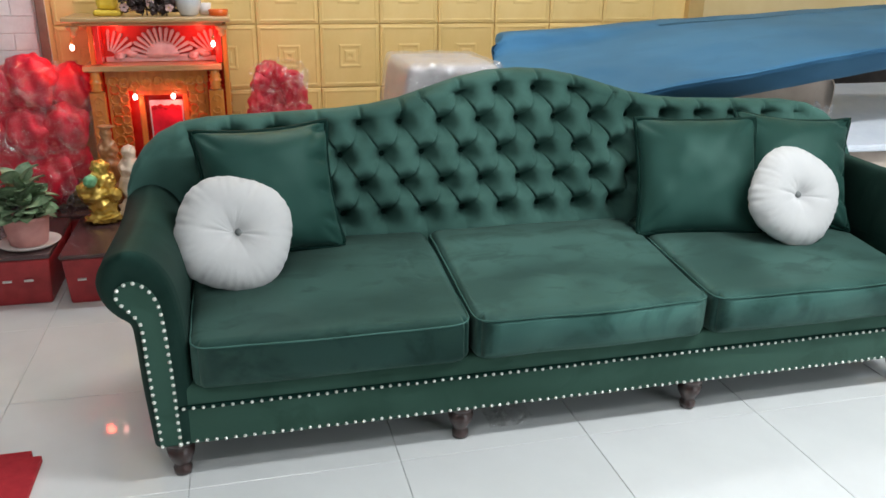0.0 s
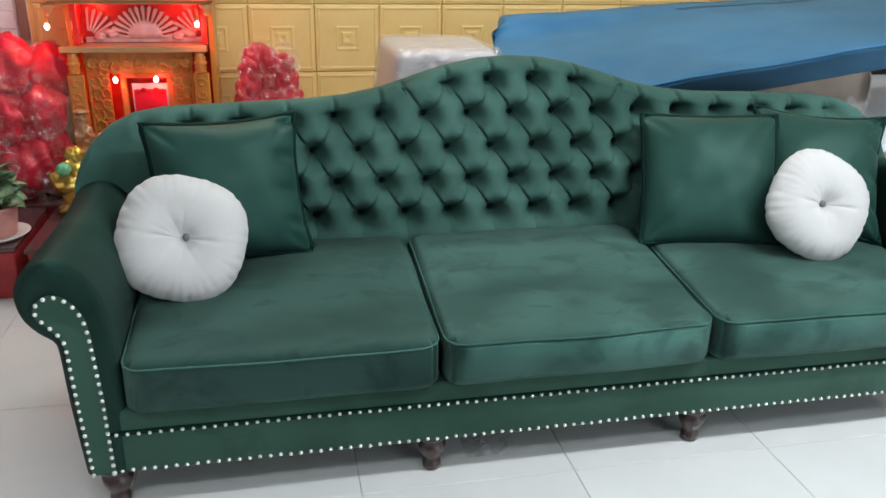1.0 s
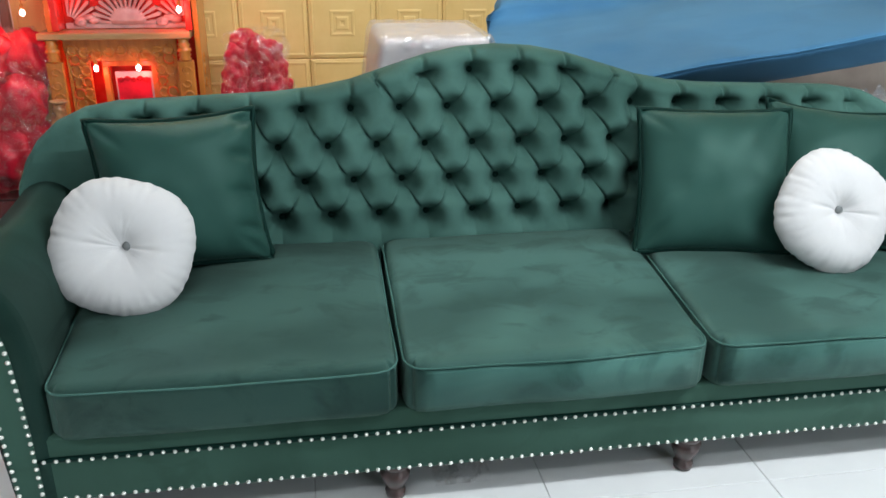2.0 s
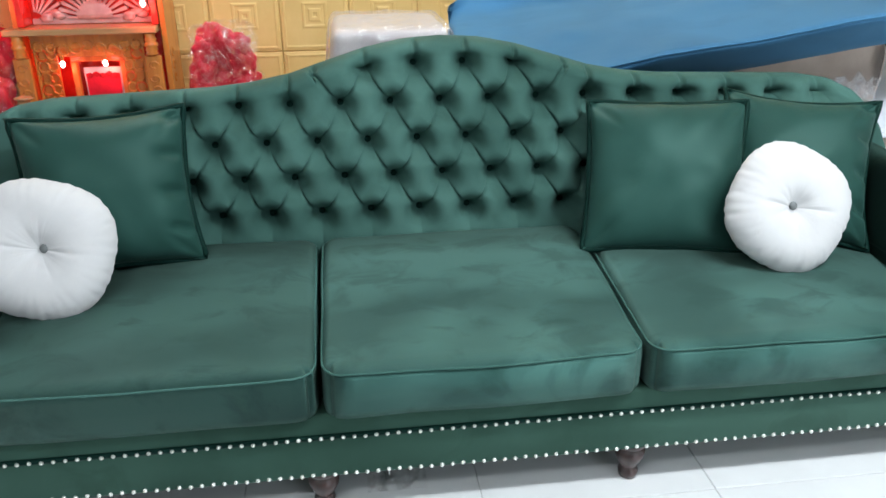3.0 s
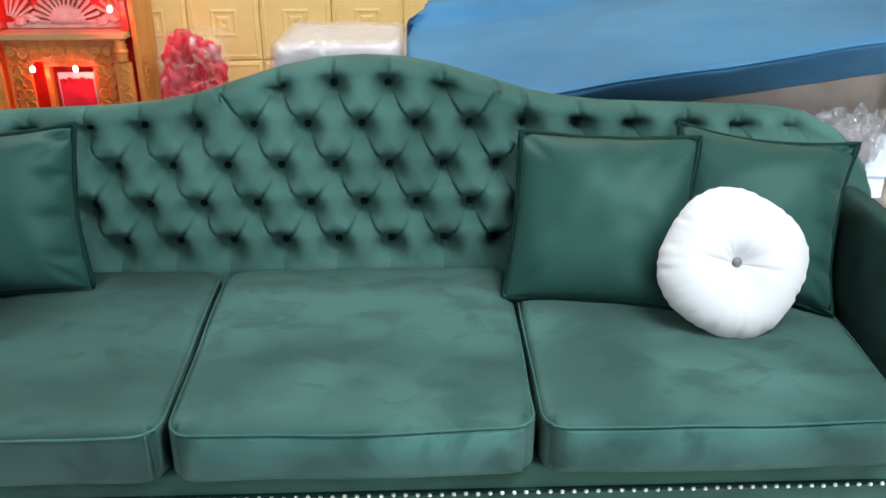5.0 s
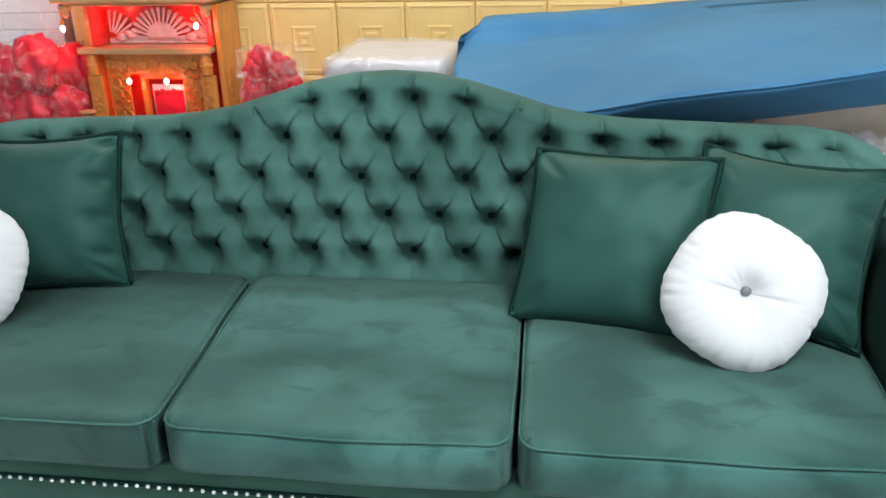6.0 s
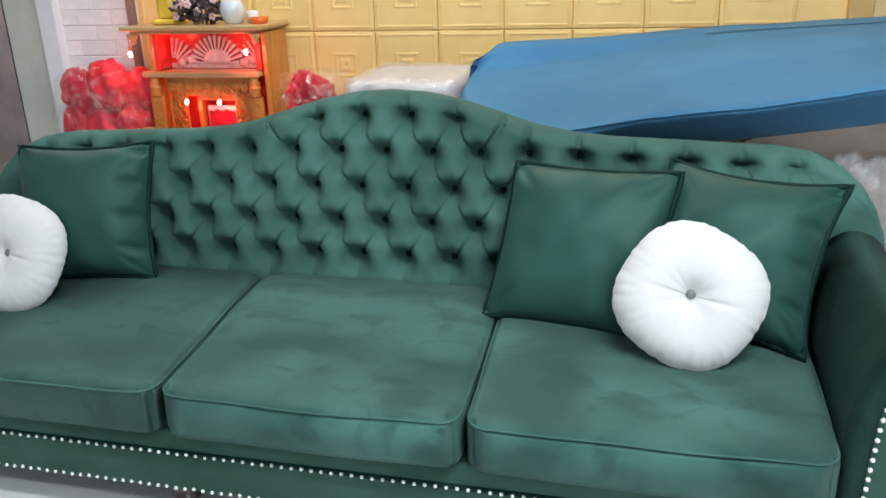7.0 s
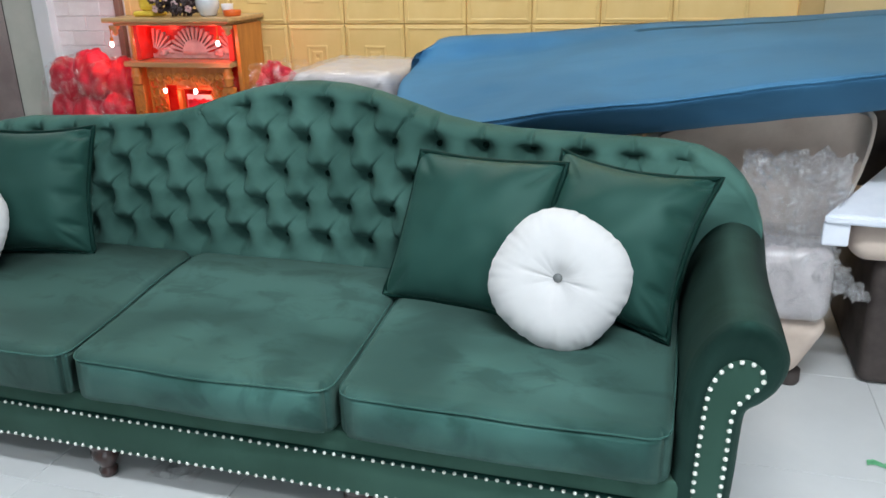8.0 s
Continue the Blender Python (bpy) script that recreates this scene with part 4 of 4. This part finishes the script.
COLUMN = [(0.020, 0.0), (0.026, 0.006), (0.018, 0.012), (0.026, 0.020), (0.019, 0.028), (0.027, 0.036), (0.027, 0.044), (0.019, 0.052), (0.025, 0.060), (0.018, 0.070), (0.023, 0.084)]
for cx in (-1.492, -0.998):
    lathe_part("column", COLUMN, M_ALTAR, shrine, (cx, 1.893, 0.722))
    lathe_part("column", [(0.018, 0), (0.024, 0.02), (0.02, 0.10), (0.024, 0.14)], M_ALTAR, shrine, (cx, 1.893, 0.0))
    pan = part("carved_board", box_bm(cx - 0.032, cx + 0.032, 1.886, 1.908, 0.142, 0.720, 0.005), M_ALTAR, shrine)
    for k in range(11):
        ang = np.linspace(0, 1.7 * math.pi, 14) + (k % 2) * math.pi
        pts = [(cx + (0.020 - 0.0009 * i) * math.cos(a), 1.884, 0.19 + 0.049 * k + (0.020 - 0.0009 * i) * math.sin(a)) for i, a in enumerate(ang)]
        tv, tf = tube(pts, 0.0045, closed=False, n=6)
        shell("scroll", tv, tf, M_ALTAR, pan)
for k in range(3):
    ang = np.linspace(0, 1.7 * math.pi, 14)
    tv, tf = tube([(-0.935, 1.97 + 0.017 * math.cos(a), 0.62 + 0.05 * k + 0.017 * math.sin(a)) for a in ang], 0.004, closed=False, n=6)
    shell("scroll", tv, tf, M_ALTAR, shrine)
# lower niche
for bx0, bx1 in ((-1.442, -1.372), (-1.118, -1.048)):
    part("carved_ground", box_bm(bx0, bx1, 1.94, 1.95, 0.141, 0.747, 0.003), M_ALTAR, shrine)
part("carved_ground", box_bm(-1.371, -1.119, 1.94, 1.95, 0.715, 0.747, 0.003), M_ALTAR, shrine)
part("lower_back", box_bm(-1.482, -0.959, 2.05, 2.06, 0.12, 0.807), M_RED_PANEL, shrine, "red lacquer panel")
part("plinth", box_bm(-1.46, -1.03, 1.90, 2.049, 0.0, 0.14, 0.004), M_ALTAR, shrine)
val = part("valance", box_bm(-1.46, -1.03, 1.925, 1.937, 0.748, 0.807, 0.003), M_ALTAR, shrine, "carved valance")
for k in range(9):
    cx = -1.43 + 0.046 * k
    ang = np.linspace(0, 1.8 * math.pi, 14) + k
    tv, tf = tube([(cx + 0.022 * math.cos(a) * (1 - 0.03 * i), 1.922, 0.752 + 0.018 * math.sin(a) + 0.008 * math.cos(k * 1.6)) for i, a in enumerate(ang)], 0.0055, closed=False, n=6)
    shell("scroll", tv, tf, M_ALTAR, val)
for sx, s in ((-1.455, 1), (-1.035, -1)):
    fret = part("fretwork", box_bm(min(sx, sx + s * 0.012), max(sx, sx + s * 0.012), 1.925, 1.937, 0.141, 0.747, 0.002), M_ALTAR, shrine, "pierced side carving")
    for k in range(10):
        for j in range(2):
            r = 0.021 - 0.003 * j
            cz, cx = 0.725 - 0.045 * k, sx + s * (0.030 + 0.036 * j)
            if j and k > 6:
                continue
            ang = np.linspace(0, 1.75 * math.pi, 12) + k * 2 + j
            tv, tf = tube([(cx + r * math.cos(a), 1.928, cz + r * math.sin(a)) for a in ang], 0.0052, closed=False, n=6)
            shell("scroll", tv, tf, M_ALTAR if (k + j) % 3 else M_ORANGE, fret)
plaque = part("plaque", box_bm(-1.295, -1.150, 1.985, 1.998, 0.46, 0.665, 0.003), M_VASE, shrine, "red picture with a white upper edge")
part("picture", box_bm(-1.288, -1.157, 1.980, 1.984, 0.465, 0.64), M_ROSE, plaque)
for k in range(5):
    part("ornament", ball_bm(-1.272 + 0.025 * k, 1.978, 0.632 + 0.006 * (k % 2), 0.014, 0.004, 0.012, 0.3, k, 1), M_MAT, plaque)
for sx in (-1.325, -1.135):
    part("plaque_post", box_bm(sx - 0.012, sx + 0.012, 1.97, 2.0, 0.14, 0.69, 0.004), M_ALTAR, shrine)
part("plaque_lintel", box_bm(-1.337, -1.123, 1.97, 2.0, 0.69, 0.712, 0.004), M_ALTAR, shrine)
for bx, by, bz in ((-1.338, 1.882, 0.697), (-1.181, 1.893, 0.695), (-1.555, 1.83, 0.915), (-0.992, 1.83, 0.923)):
    bulb = part("bulb", ball_bm(bx, by, bz, 0.0095, 0.0095, 0.013, sub=3), M_BULB, shrine, "glowing red-white lamp", smooth=True)
    bulb.visible_shadow = False
    high = 1.0 if bz > 0.8 else 0.75
    part("bulb_holder", join_bm(box_bm(bx - 0.006, bx + 0.006, by - 0.006 + 0.004, by + 0.006 + 0.004, bz + 0.016, bz + 0.032, 0.002), box_bm(bx - 0.0015, bx + 0.0015, by + 0.002, by + 0.006, bz + 0.03, high)), M_ALTAR, shrine)
for cx in (-1.55, -0.955):
    lathe_part("corner_drop", [(0.003, 0.0), (0.016, 0.012), (0.010, 0.02), (0.024, 0.034), (0.026, 0.046)], M_ALTAR_PALE, shrine, (cx, 1.86, 0.952))

# things on the shrine
flowers = thing("flower_arrangement", "dark leafy arrangement with pale pink blossoms on the shrine", "flowers")
rng = random.Random(5)
part("foliage", join_bm(*[ball_bm(-1.25 + rng.uniform(-0.10, 0.11), 1.93 + rng.uniform(-0.05, 0.05), 1.052 + rng.uniform(0, 0.09), rng.uniform(0.008, 0.02), 0.014, rng.uniform(0.006, 0.016), 1.6, k * 1.7, 2, 14) for k in range(70)]), M_TWIG, flowers)
for k in range(9):
    bx, by, bz = -1.25 + rng.uniform(-0.10, 0.10), 1.895 + rng.uniform(-0.02, 0.02), 1.065 + rng.uniform(0, 0.09)
    part("blossom", join_bm(*[ball_bm(bx + 0.011 * math.cos(a), by + rng.uniform(-0.004, 0.004), bz + 0.011 * math.sin(a), 0.009, 0.006, 0.009, 0.2, a, 1) for a in (0, 1.26, 2.5, 3.8, 5.0)]), M_PINK, flowers)
part("stems", join_bm(*[box_bm(-1.28 + 0.02 * k, -1.274 + 0.02 * k, 1.93, 1.936, 1.034, 1.20 - 0.02 * abs(k - 2), 0.001) for k in range(6)]), M_TWIG, flowers)
yel = thing("yellow_cloth", "bright yellow folded cloth on the shrine", "cloth")
part("fold", join_bm(box_bm(-1.47, -1.36, 1.90, 2.02, 1.034, 1.058, 0.01), box_bm(-1.46, -1.375, 1.93, 2.01, 1.058, 1.16, 0.02)), M_YELLOW, yel)
jar = thing("offering_jar", "pale bluish glazed jar on the shrine", "jar")
lathe_part("jar", [(0.03, 0), (0.038, 0.006), (0.052, 0.04), (0.054, 0.065), (0.046, 0.09), (0.040, 0.098), (0.036, 0.098), (0.034, 0.07)], M_VASE, jar, (-1.085, 1.93, 1.034))
cup = thing("small_cup", "small pale cup behind the jar", "cup")
lathe_part("cup", [(0.02, 0), (0.024, 0.005), (0.028, 0.05), (0.026, 0.05), (0.022, 0.01)], M_SAUCER, cup, (-1.02, 1.99, 1.034))
dish = thing("orange_dish", "orange plastic dish on the shrine edge", "dish")
lathe_part("dish", [(0.034, 0), (0.038, 0.003), (0.042, 0.026), (0.040, 0.026), (0.036, 0.006)], M_ORANGE, dish, (-0.962, 1.93, 1.034))


# ---- wrapped red bouquets ----
def bouquet(label, clumps, hull, seed):
    ob = thing("red_bouquet", label, "bouquet", "red bouquets in film")
    r = random.Random(seed)
    for x, y, z, q in clumps:
        # a gathered satin head: a rounded mass with deep folds running up it
        bm = bmesh.new()
        bmesh.ops.create_icosphere(bm, subdivisions=4, radius=1.0)
        turn = r.uniform(0, 6.28)
        for v_ in bm.verts:
            c = v_.co.copy()
            ang = math.atan2(c.y, c.x)
            k = 1 + 0.06 * math.sin(7 * ang + turn + 2 * c.z) + 0.30 * noise.noise(c * 1.7 + Vector((turn, x, z))) + 0.06 * noise.noise(c * 6 + Vector((turn, 0, x)))
            v_.co = Vector((x + c.x * q * 1.25 * k, y + c.y * q * 0.85 * k, z + c.z * q * 1.3 * k))
        part("flower_head", bm, M_ROSE, ob, smooth=True)
    x0, x1, y0, y1, z0, z1 = hull
    v, f = soft_box(((x1 - x0) / 2, (y1 - y0) / 2, (z1 - z0) / 2), min(x1 - x0, y1 - y0) * 0.3, (9, 5, 15))
    hz = (z1 - z0) / 2
    taper = 1 - 0.18 * np.abs(v[:, 2] / hz) ** 2
    v[:, 0] *= taper
    v[:, 1] *= taper
    v = wobble(wobble(v, 0.035, 7, seed), 0.022, 31, seed + 2)
    v[:, 2] = np.maximum(v[:, 2], -hz)
    shell("wrapping", v + np.array(((x0 + x1) / 2, (y0 + y1) / 2, (z0 + z1) / 2)), f, M_FILM_BAG, ob, "crinkled clear film", smooth=False)
    return ob


ottoman_h = 0.205
bouquet("big red flower bouquet in clear film on a red ottoman",
        [(-1.90, 1.93, 0.73, 0.085), (-1.74, 1.91, 0.76, 0.09), (-1.61, 1.95, 0.73, 0.085), (-1.93, 1.92, 0.57, 0.08), (-1.78, 1.89, 0.55, 0.085), (-1.64, 1.90, 0.57, 0.08),
         (-1.86, 1.90, 0.40, 0.08), (-1.72, 1.88, 0.36, 0.085), (-1.62, 1.90, 0.42, 0.06), (-1.80, 1.90, 0.27, 0.065)],
        (-2.03, -1.50, 1.79, 2.08, ottoman_h, 0.85), 3)
bouquet("tall red bouquet in clear film by the wall",
        [(-0.765, 1.90, 0.785, 0.045), (-0.79, 1.89, 0.73, 0.045), (-0.80, 1.89, 0.66, 0.045), (-0.805, 1.90, 0.58, 0.05), (-0.72, 1.89, 0.765, 0.045), (-0.67, 1.87, 0.745, 0.045), (-0.65, 1.87, 0.68, 0.045), (-0.645, 1.87, 0.60, 0.05),
         (-0.725, 1.90, 0.69, 0.04), (-0.725, 1.90, 0.60, 0.045), (-0.71, 1.88, 0.47, 0.09), (-0.71, 1.88, 0.28, 0.08), (-0.71, 1.88, 0.12, 0.08)],
        (-0.86, -0.575, 1.78, 2.0, 0.0, 0.845), 8)


# ---- red ottomans, figures and the potted plant ----
def ottoman(x0, x1, y0, y1, label):
    ob = thing("red_ottoman", label, "ottoman", "red ottomans")
    bm = box_bm(x0, x1, y0, y1, 0.0, ottoman_h - 0.018, 0.008)
    cx, cy = (x0 + x1) / 2, (y0 + y1) / 2
    for v_ in bm.verts:
        k = 0.93 + 0.07 * (v_.co.z / ottoman_h)
        v_.co.x, v_.co.y = cx + (v_.co.x - cx) * k, cy + (v_.co.y - cy) * k
    body = part("body", bm, M_CHEST, ob)
    part("lid", box_bm(x0 - 0.004, x1 + 0.004, y0 - 0.006, y1 + 0.004, ottoman_h - 0.016, ottoman_h, 0.003), M_LID, ob, "dark glossy lid")
    x = x0 + 0.05
    while x < x1 - 0.03:
        part("strap", box_bm(x, x + 0.032, y0 - 0.004 + 0.006, y0 + 0.012, 0.098, 0.106, 0.001), M_SAUCER, body)
        x += 0.075
    return ob


ottoman(-2.02, -1.645, 1.29, 1.76, "red leather ottoman with a dark lid holding a plant pot")
ottoman(-1.60, -1.22, 1.26, 1.76, "red leather ottoman with a dark lid holding small figures")
ottoman(-2.02, -1.53, 1.79, 2.12, "red leather ottoman with a dark lid under a bouquet")


def figure(name, label, mat, balls):
    """A small figure as one rounded mesh."""
    ob = part(name, join_bm(*[ball_bm(*b, rough=0.45, seed=i * 3.1, sub=3, freq=16) for i, b in enumerate(balls)]), mat, smooth=True)
    fuse = ob.modifiers.new("fuse", "REMESH")
    fuse.mode, fuse.voxel_size, fuse.use_smooth_shade = "VOXEL", 0.0055, True
    return tagged(ob, label, "figurine")


def stack(x, y, k, balls):
    """Rounded forms over one spot of the ottoman's lid, all scaled alike."""
    return [(x + k * a, y + k * b, ottoman_h + k * c, k * rx, k * ry, k * rz) for a, b, c, rx, ry, rz in balls]


figure("gold_figurine", "shiny gold seated figurine on a red ottoman", M_GOLD,
       stack(-1.49, 1.66, 1.22, [(0, 0, 0.02, 0.062, 0.05, 0.022), (0, 0, 0.06, 0.048, 0.042, 0.035), (-0.01, 0, 0.10, 0.062, 0.045, 0.035), (0.045, -0.02, 0.105, 0.025, 0.025, 0.025),
                                 (-0.05, -0.015, 0.12, 0.026, 0.025, 0.03), (0, 0, 0.15, 0.05, 0.04, 0.035), (0.005, 0, 0.195, 0.03, 0.028, 0.03)]))
figure("jade_ornament", "small green glazed ball ornament held by the gold figure", M_JADE, stack(-1.49, 1.66, 1.22, [(-0.022, -0.052, 0.163, 0.022, 0.02, 0.022)]))
figure("cream_figurine", "cream glazed seated figurine beside the gold one", M_CERAMIC,
       stack(-1.365, 1.67, 1.1, [(0, 0, 0.05, 0.055, 0.05, 0.05), (0, 0, 0.14, 0.05, 0.045, 0.055), (0, -0.005, 0.21, 0.042, 0.038, 0.04), (0, -0.005, 0.27, 0.026, 0.026, 0.03), (0.05, 0, 0.15, 0.022, 0.02, 0.05)]))
figure("brown_figurine", "tall brown glazed figurine behind the gold one", M_BRONZE,
       stack(-1.455, 1.735, 1.0, [(0, 0, 0.10, 0.055, 0.03, 0.10), (0, 0, 0.21, 0.05, 0.03, 0.07), (0, 0, 0.30, 0.038, 0.03, 0.045), (0, 0, 0.365, 0.024, 0.024, 0.03), (0, 0, 0.395, 0.034, 0.03, 0.008)]))
figure("white_figurine", "small white glazed figurine at the shrine's foot", M_CERAMIC,
       stack(-1.27, 1.68, 1.0, [(0, 0, 0.08, 0.045, 0.04, 0.08), (0, 0, 0.20, 0.042, 0.04, 0.06), (0.005, -0.005, 0.29, 0.035, 0.03, 0.045)]))

plant = thing("potted_plant", "leafy green plant in a pink clay pot on a saucer", "plant")
px, py = -1.735, 1.42
pot = lathe_part("pot", [(0.062, 0.0), (0.068, 0.004), (0.077, 0.05), (0.083, 0.10), (0.088, 0.104), (0.088, 0.115), (0.080, 0.115), (0.074, 0.10)], M_POT, plant, (px, py, ottoman_h + 0.008), n=28)
lathe_part("saucer", [(0.07, 0), (0.095, 0.004), (0.115, 0.018), (0.111, 0.018), (0.09, 0.008)], M_SAUCER, plant, (px, py, ottoman_h), n=28)
lathe_part("soil", [(0.001, 0.006), (0.066, 0.0), (0.001, -0.01)], M_SOIL, plant, (px, py, ottoman_h + 0.108))


def leaf_mesh():
    verts, n = [], 9
    for i in range(n):
        t = i / (n - 1)
        w = 0.036 * math.sin(math.pi * t ** 0.75) ** 0.7 + 0.0008
        z = 0.010 * math.sin(math.pi * t) - 0.012 * t * t
        verts += [(t * 0.088, -w, z + 0.007), (t * 0.088, 0, z), (t * 0.088, w, z + 0.007)]
    faces = grid_faces(n, 3)
    k = len(verts)
    verts2 = [(a, b, c - 0.0012) for a, b, c in verts]
    return verts + verts2, faces + [tuple(q + k for q in f_[::-1]) for f_ in faces]


lvv, lff = leaf_mesh()
leaf = None
rng = random.Random(11)
for k in range(84):
    ring = k / 84
    a = k * 2.4
    elev = 0.95 - 0.95 * ring + rng.uniform(-0.45, 0.35)
    r0 = 0.012 + 0.055 * ring * rng.uniform(0.6, 1.2)
    h = 0.12 + 0.13 * (1 - ring) * rng.uniform(0.5, 1.1)
    place = (px + r0 * math.cos(a), py + r0 * math.sin(a), ottoman_h + h)
    turn = Euler((rng.uniform(-0.7, 0.7), -elev, a), "XYZ")
    if leaf is None:
        leaf = shell("leaf", lvv, lff, M_LEAF, plant, place=place)
        leaf.rotation_euler = turn
    else:
        shared("leaf", leaf.data, plant, place, turn, [rng.uniform(0.65, 1.0)] * 3)
part("stalks", join_bm(*[box_bm(px + 0.02 * math.cos(k), px + 0.02 * math.cos(k) + 0.006, py + 0.02 * math.sin(k), py + 0.02 * math.sin(k) + 0.006, ottoman_h + 0.09, ottoman_h + 0.19, 0.001) for k in range(7)]), M_LEAF, plant)

# red mat on the floor, and a scrap of film under the sofa
mat_bm = box_bm(-2.25, -1.475, -0.35, 0.215, 0.0, 0.018)
bmesh.ops.bevel(mat_bm, geom=[e for e in mat_bm.edges if abs(e.verts[0].co.z - e.verts[1].co.z) > 0.01], offset=0.03, segments=5, affect="EDGES")
tagged(part("floor_mat", mat_bm, M_MAT), "deep red plush floor mat on white tiles", "mat")
sv = []
for i in range(26):
    for j in range(20):
        a, b = i / 25, j / 19
        d = abs(noise.noise(Vector((a * 5, b * 5, 2)))) * 0.05 + abs(noise.noise(Vector((a * 13, b * 11, 4)))) * 0.022
        sv.append((-0.26 + 0.14 * a, 0.07 + 0.12 * b, 0.001 + d * math.sin(math.pi * a) * math.sin(math.pi * b)))
tagged(shell("film_scrap", sv, grid_faces(26, 20), M_FILM), "crumpled clear plastic scrap under the sofa", "plastic scrap")

gv = []
for i in range(10):
    for j in range(6):
        a_, b_ = i / 9, j / 5
        gv.append((1.555 + 0.05 * a_, 0.585 + 0.022 * b_ + 0.006 * math.sin(5 * a_), 0.002 + 0.006 * abs(noise.noise(Vector((a_ * 4, b_ * 4, 1))))))
tagged(shell("green_scrap", gv, grid_faces(10, 6), M_JADE), "small bright green scrap lying on the tiles", "scrap")

bag = thing("cream_bag", "cream and olive cloth bag standing on a red ottoman", "bag")
v, f = soft_box((0.055, 0.06, 0.13), 0.03, (8, 8, 12))
v[:, 0] *= 1 - 0.25 * (v[:, 2] / 0.13)
shell("body", wobble(wobble(v, 0.02, 9, 2), 0.008, 30, 4) + np.array((-1.955, 1.50, ottoman_h + 0.13)), f, M_CERAMIC, bag)
v, f = soft_box((0.046, 0.05, 0.045), 0.02, (8, 8, 6))
shell("flap", wobble(v, 0.016, 14, 6) + np.array((-1.955, 1.48, ottoman_h + 0.255)), f, M_OLIVE, bag, "olive cloth flap")

# ---- pieces of the floor and the walls ----
TILE = 0.545


def bevel_plate(w, h, t, bev):
    """A flat piece with chamfered edges lying in x and z, its face towards -y."""
    a, b = w / 2, h / 2
    verts = [(-a, t, -b), (a, t, -b), (a, t, b), (-a, t, b), (-a, bev, -b), (a, bev, -b), (a, bev, b), (-a, bev, b),
             (-a + bev, 0, -b + bev), (a - bev, 0, -b + bev), (a - bev, 0, b - bev), (-a + bev, 0, b - bev)]
    faces = [(8, 9, 10, 11)]
    for i in range(4):
        j = (i + 1) % 4
        faces += [(4 + i, 4 + j, 8 + j, 8 + i), (i, j, 4 + j, 4 + i)]
    return verts, faces


v, f = bevel_plate(TILE - 0.0022, TILE - 0.0022, 0.012, 0.0012)
v = [(x, z, -y) for x, y, z in v]
slab = None
for i in range(-6, 7):
    for j in range(-8, 4):
        place = (0.0 + TILE * (i + 0.5), -0.027 + TILE * (j + 0.5), random.uniform(-0.0002, 0.0002))
        if slab is None:
            slab = shell("tile", v, f, M_TILE, floor, smooth=False, place=place)
        else:
            shared("tile", slab.data, floor, place)


def embossed(w, h):
    """A wall tile: chamfered rim and two raised nested square frames."""
    verts, faces = bevel_plate(w, h, 0.014, 0.004)

    def frame_ring(r_out, r_in, depth, bev):
        k = len(verts)
        for r, y in ((r_out, -0.0002), (r_out - bev, -depth), (r_in + bev, -depth), (r_in, -0.0002)):
            verts.extend([(-r * w, y, -r * h), (r * w, y, -r * h), (r * w, y, r * h), (-r * w, y, r * h)])
        for ring in range(3):
            for i in range(4):
                j = (i + 1) % 4
                faces.append((k + 4 * ring + i, k + 4 * ring + j, k + 4 * ring + 4 + j, k + 4 * ring + 4 + i))

    frame_ring(0.465, 0.425, 0.0022, 0.010)
    frame_ring(0.185, 0.135, 0.0022, 0.014)
    frame_ring(0.095, 0.02, 0.0026, 0.018)
    return verts, faces


PX, PZ = 0.2925, 0.30
v, f = embossed(PX - 0.003, PZ - 0.003)
panel = None
for i in range(11):
    for j in range(10):
        x, z = -0.508 + PX * (i - 4 + 0.5), 0.98 - 3 * PZ + PZ * (j + 0.5)
        if x - PX / 2 < -1.70 or x + PX / 2 > 1.46:
            continue
        place = (x, WALL_Y - 0.002, z)
        if panel is None:
            panel = shell("wall_tile", v, f, M_WALL, wall_back, smooth=False, place=place)
        else:
            shared("wall_tile", panel.data, wall_back, place)

BW, BH = 0.19, 0.073
v, f = bevel_plate(BW - 0.002, BH - 0.002, 0.014, 0.003)
v2, f2 = bevel_plate(BW / 2 - 0.002, BH - 0.002, 0.014, 0.003)
brick = half = None
for j in range(46):
    z = 0.035 + BH * j
    if z > 2.85:
        break
    xs = [(-1.842, 0), (-2.032, 0)] if j % 2 else [(-1.794, 1), (-1.937, 0), (-2.079, 1)]
    for x, small in xs:
        place = (x, WALL_Y - 0.002, z)
        if small:
            if half is None:
                half = shell("brick", v2, f2, M_BRICK, wall_brick, smooth=False, place=place)
            else:
                shared("brick", half.data, wall_brick, place)
        elif brick is None:
            brick = shell("brick", v, f, M_BRICK, wall_brick, smooth=False, place=place)
        else:
            shared("brick", brick.data, wall_brick, place)
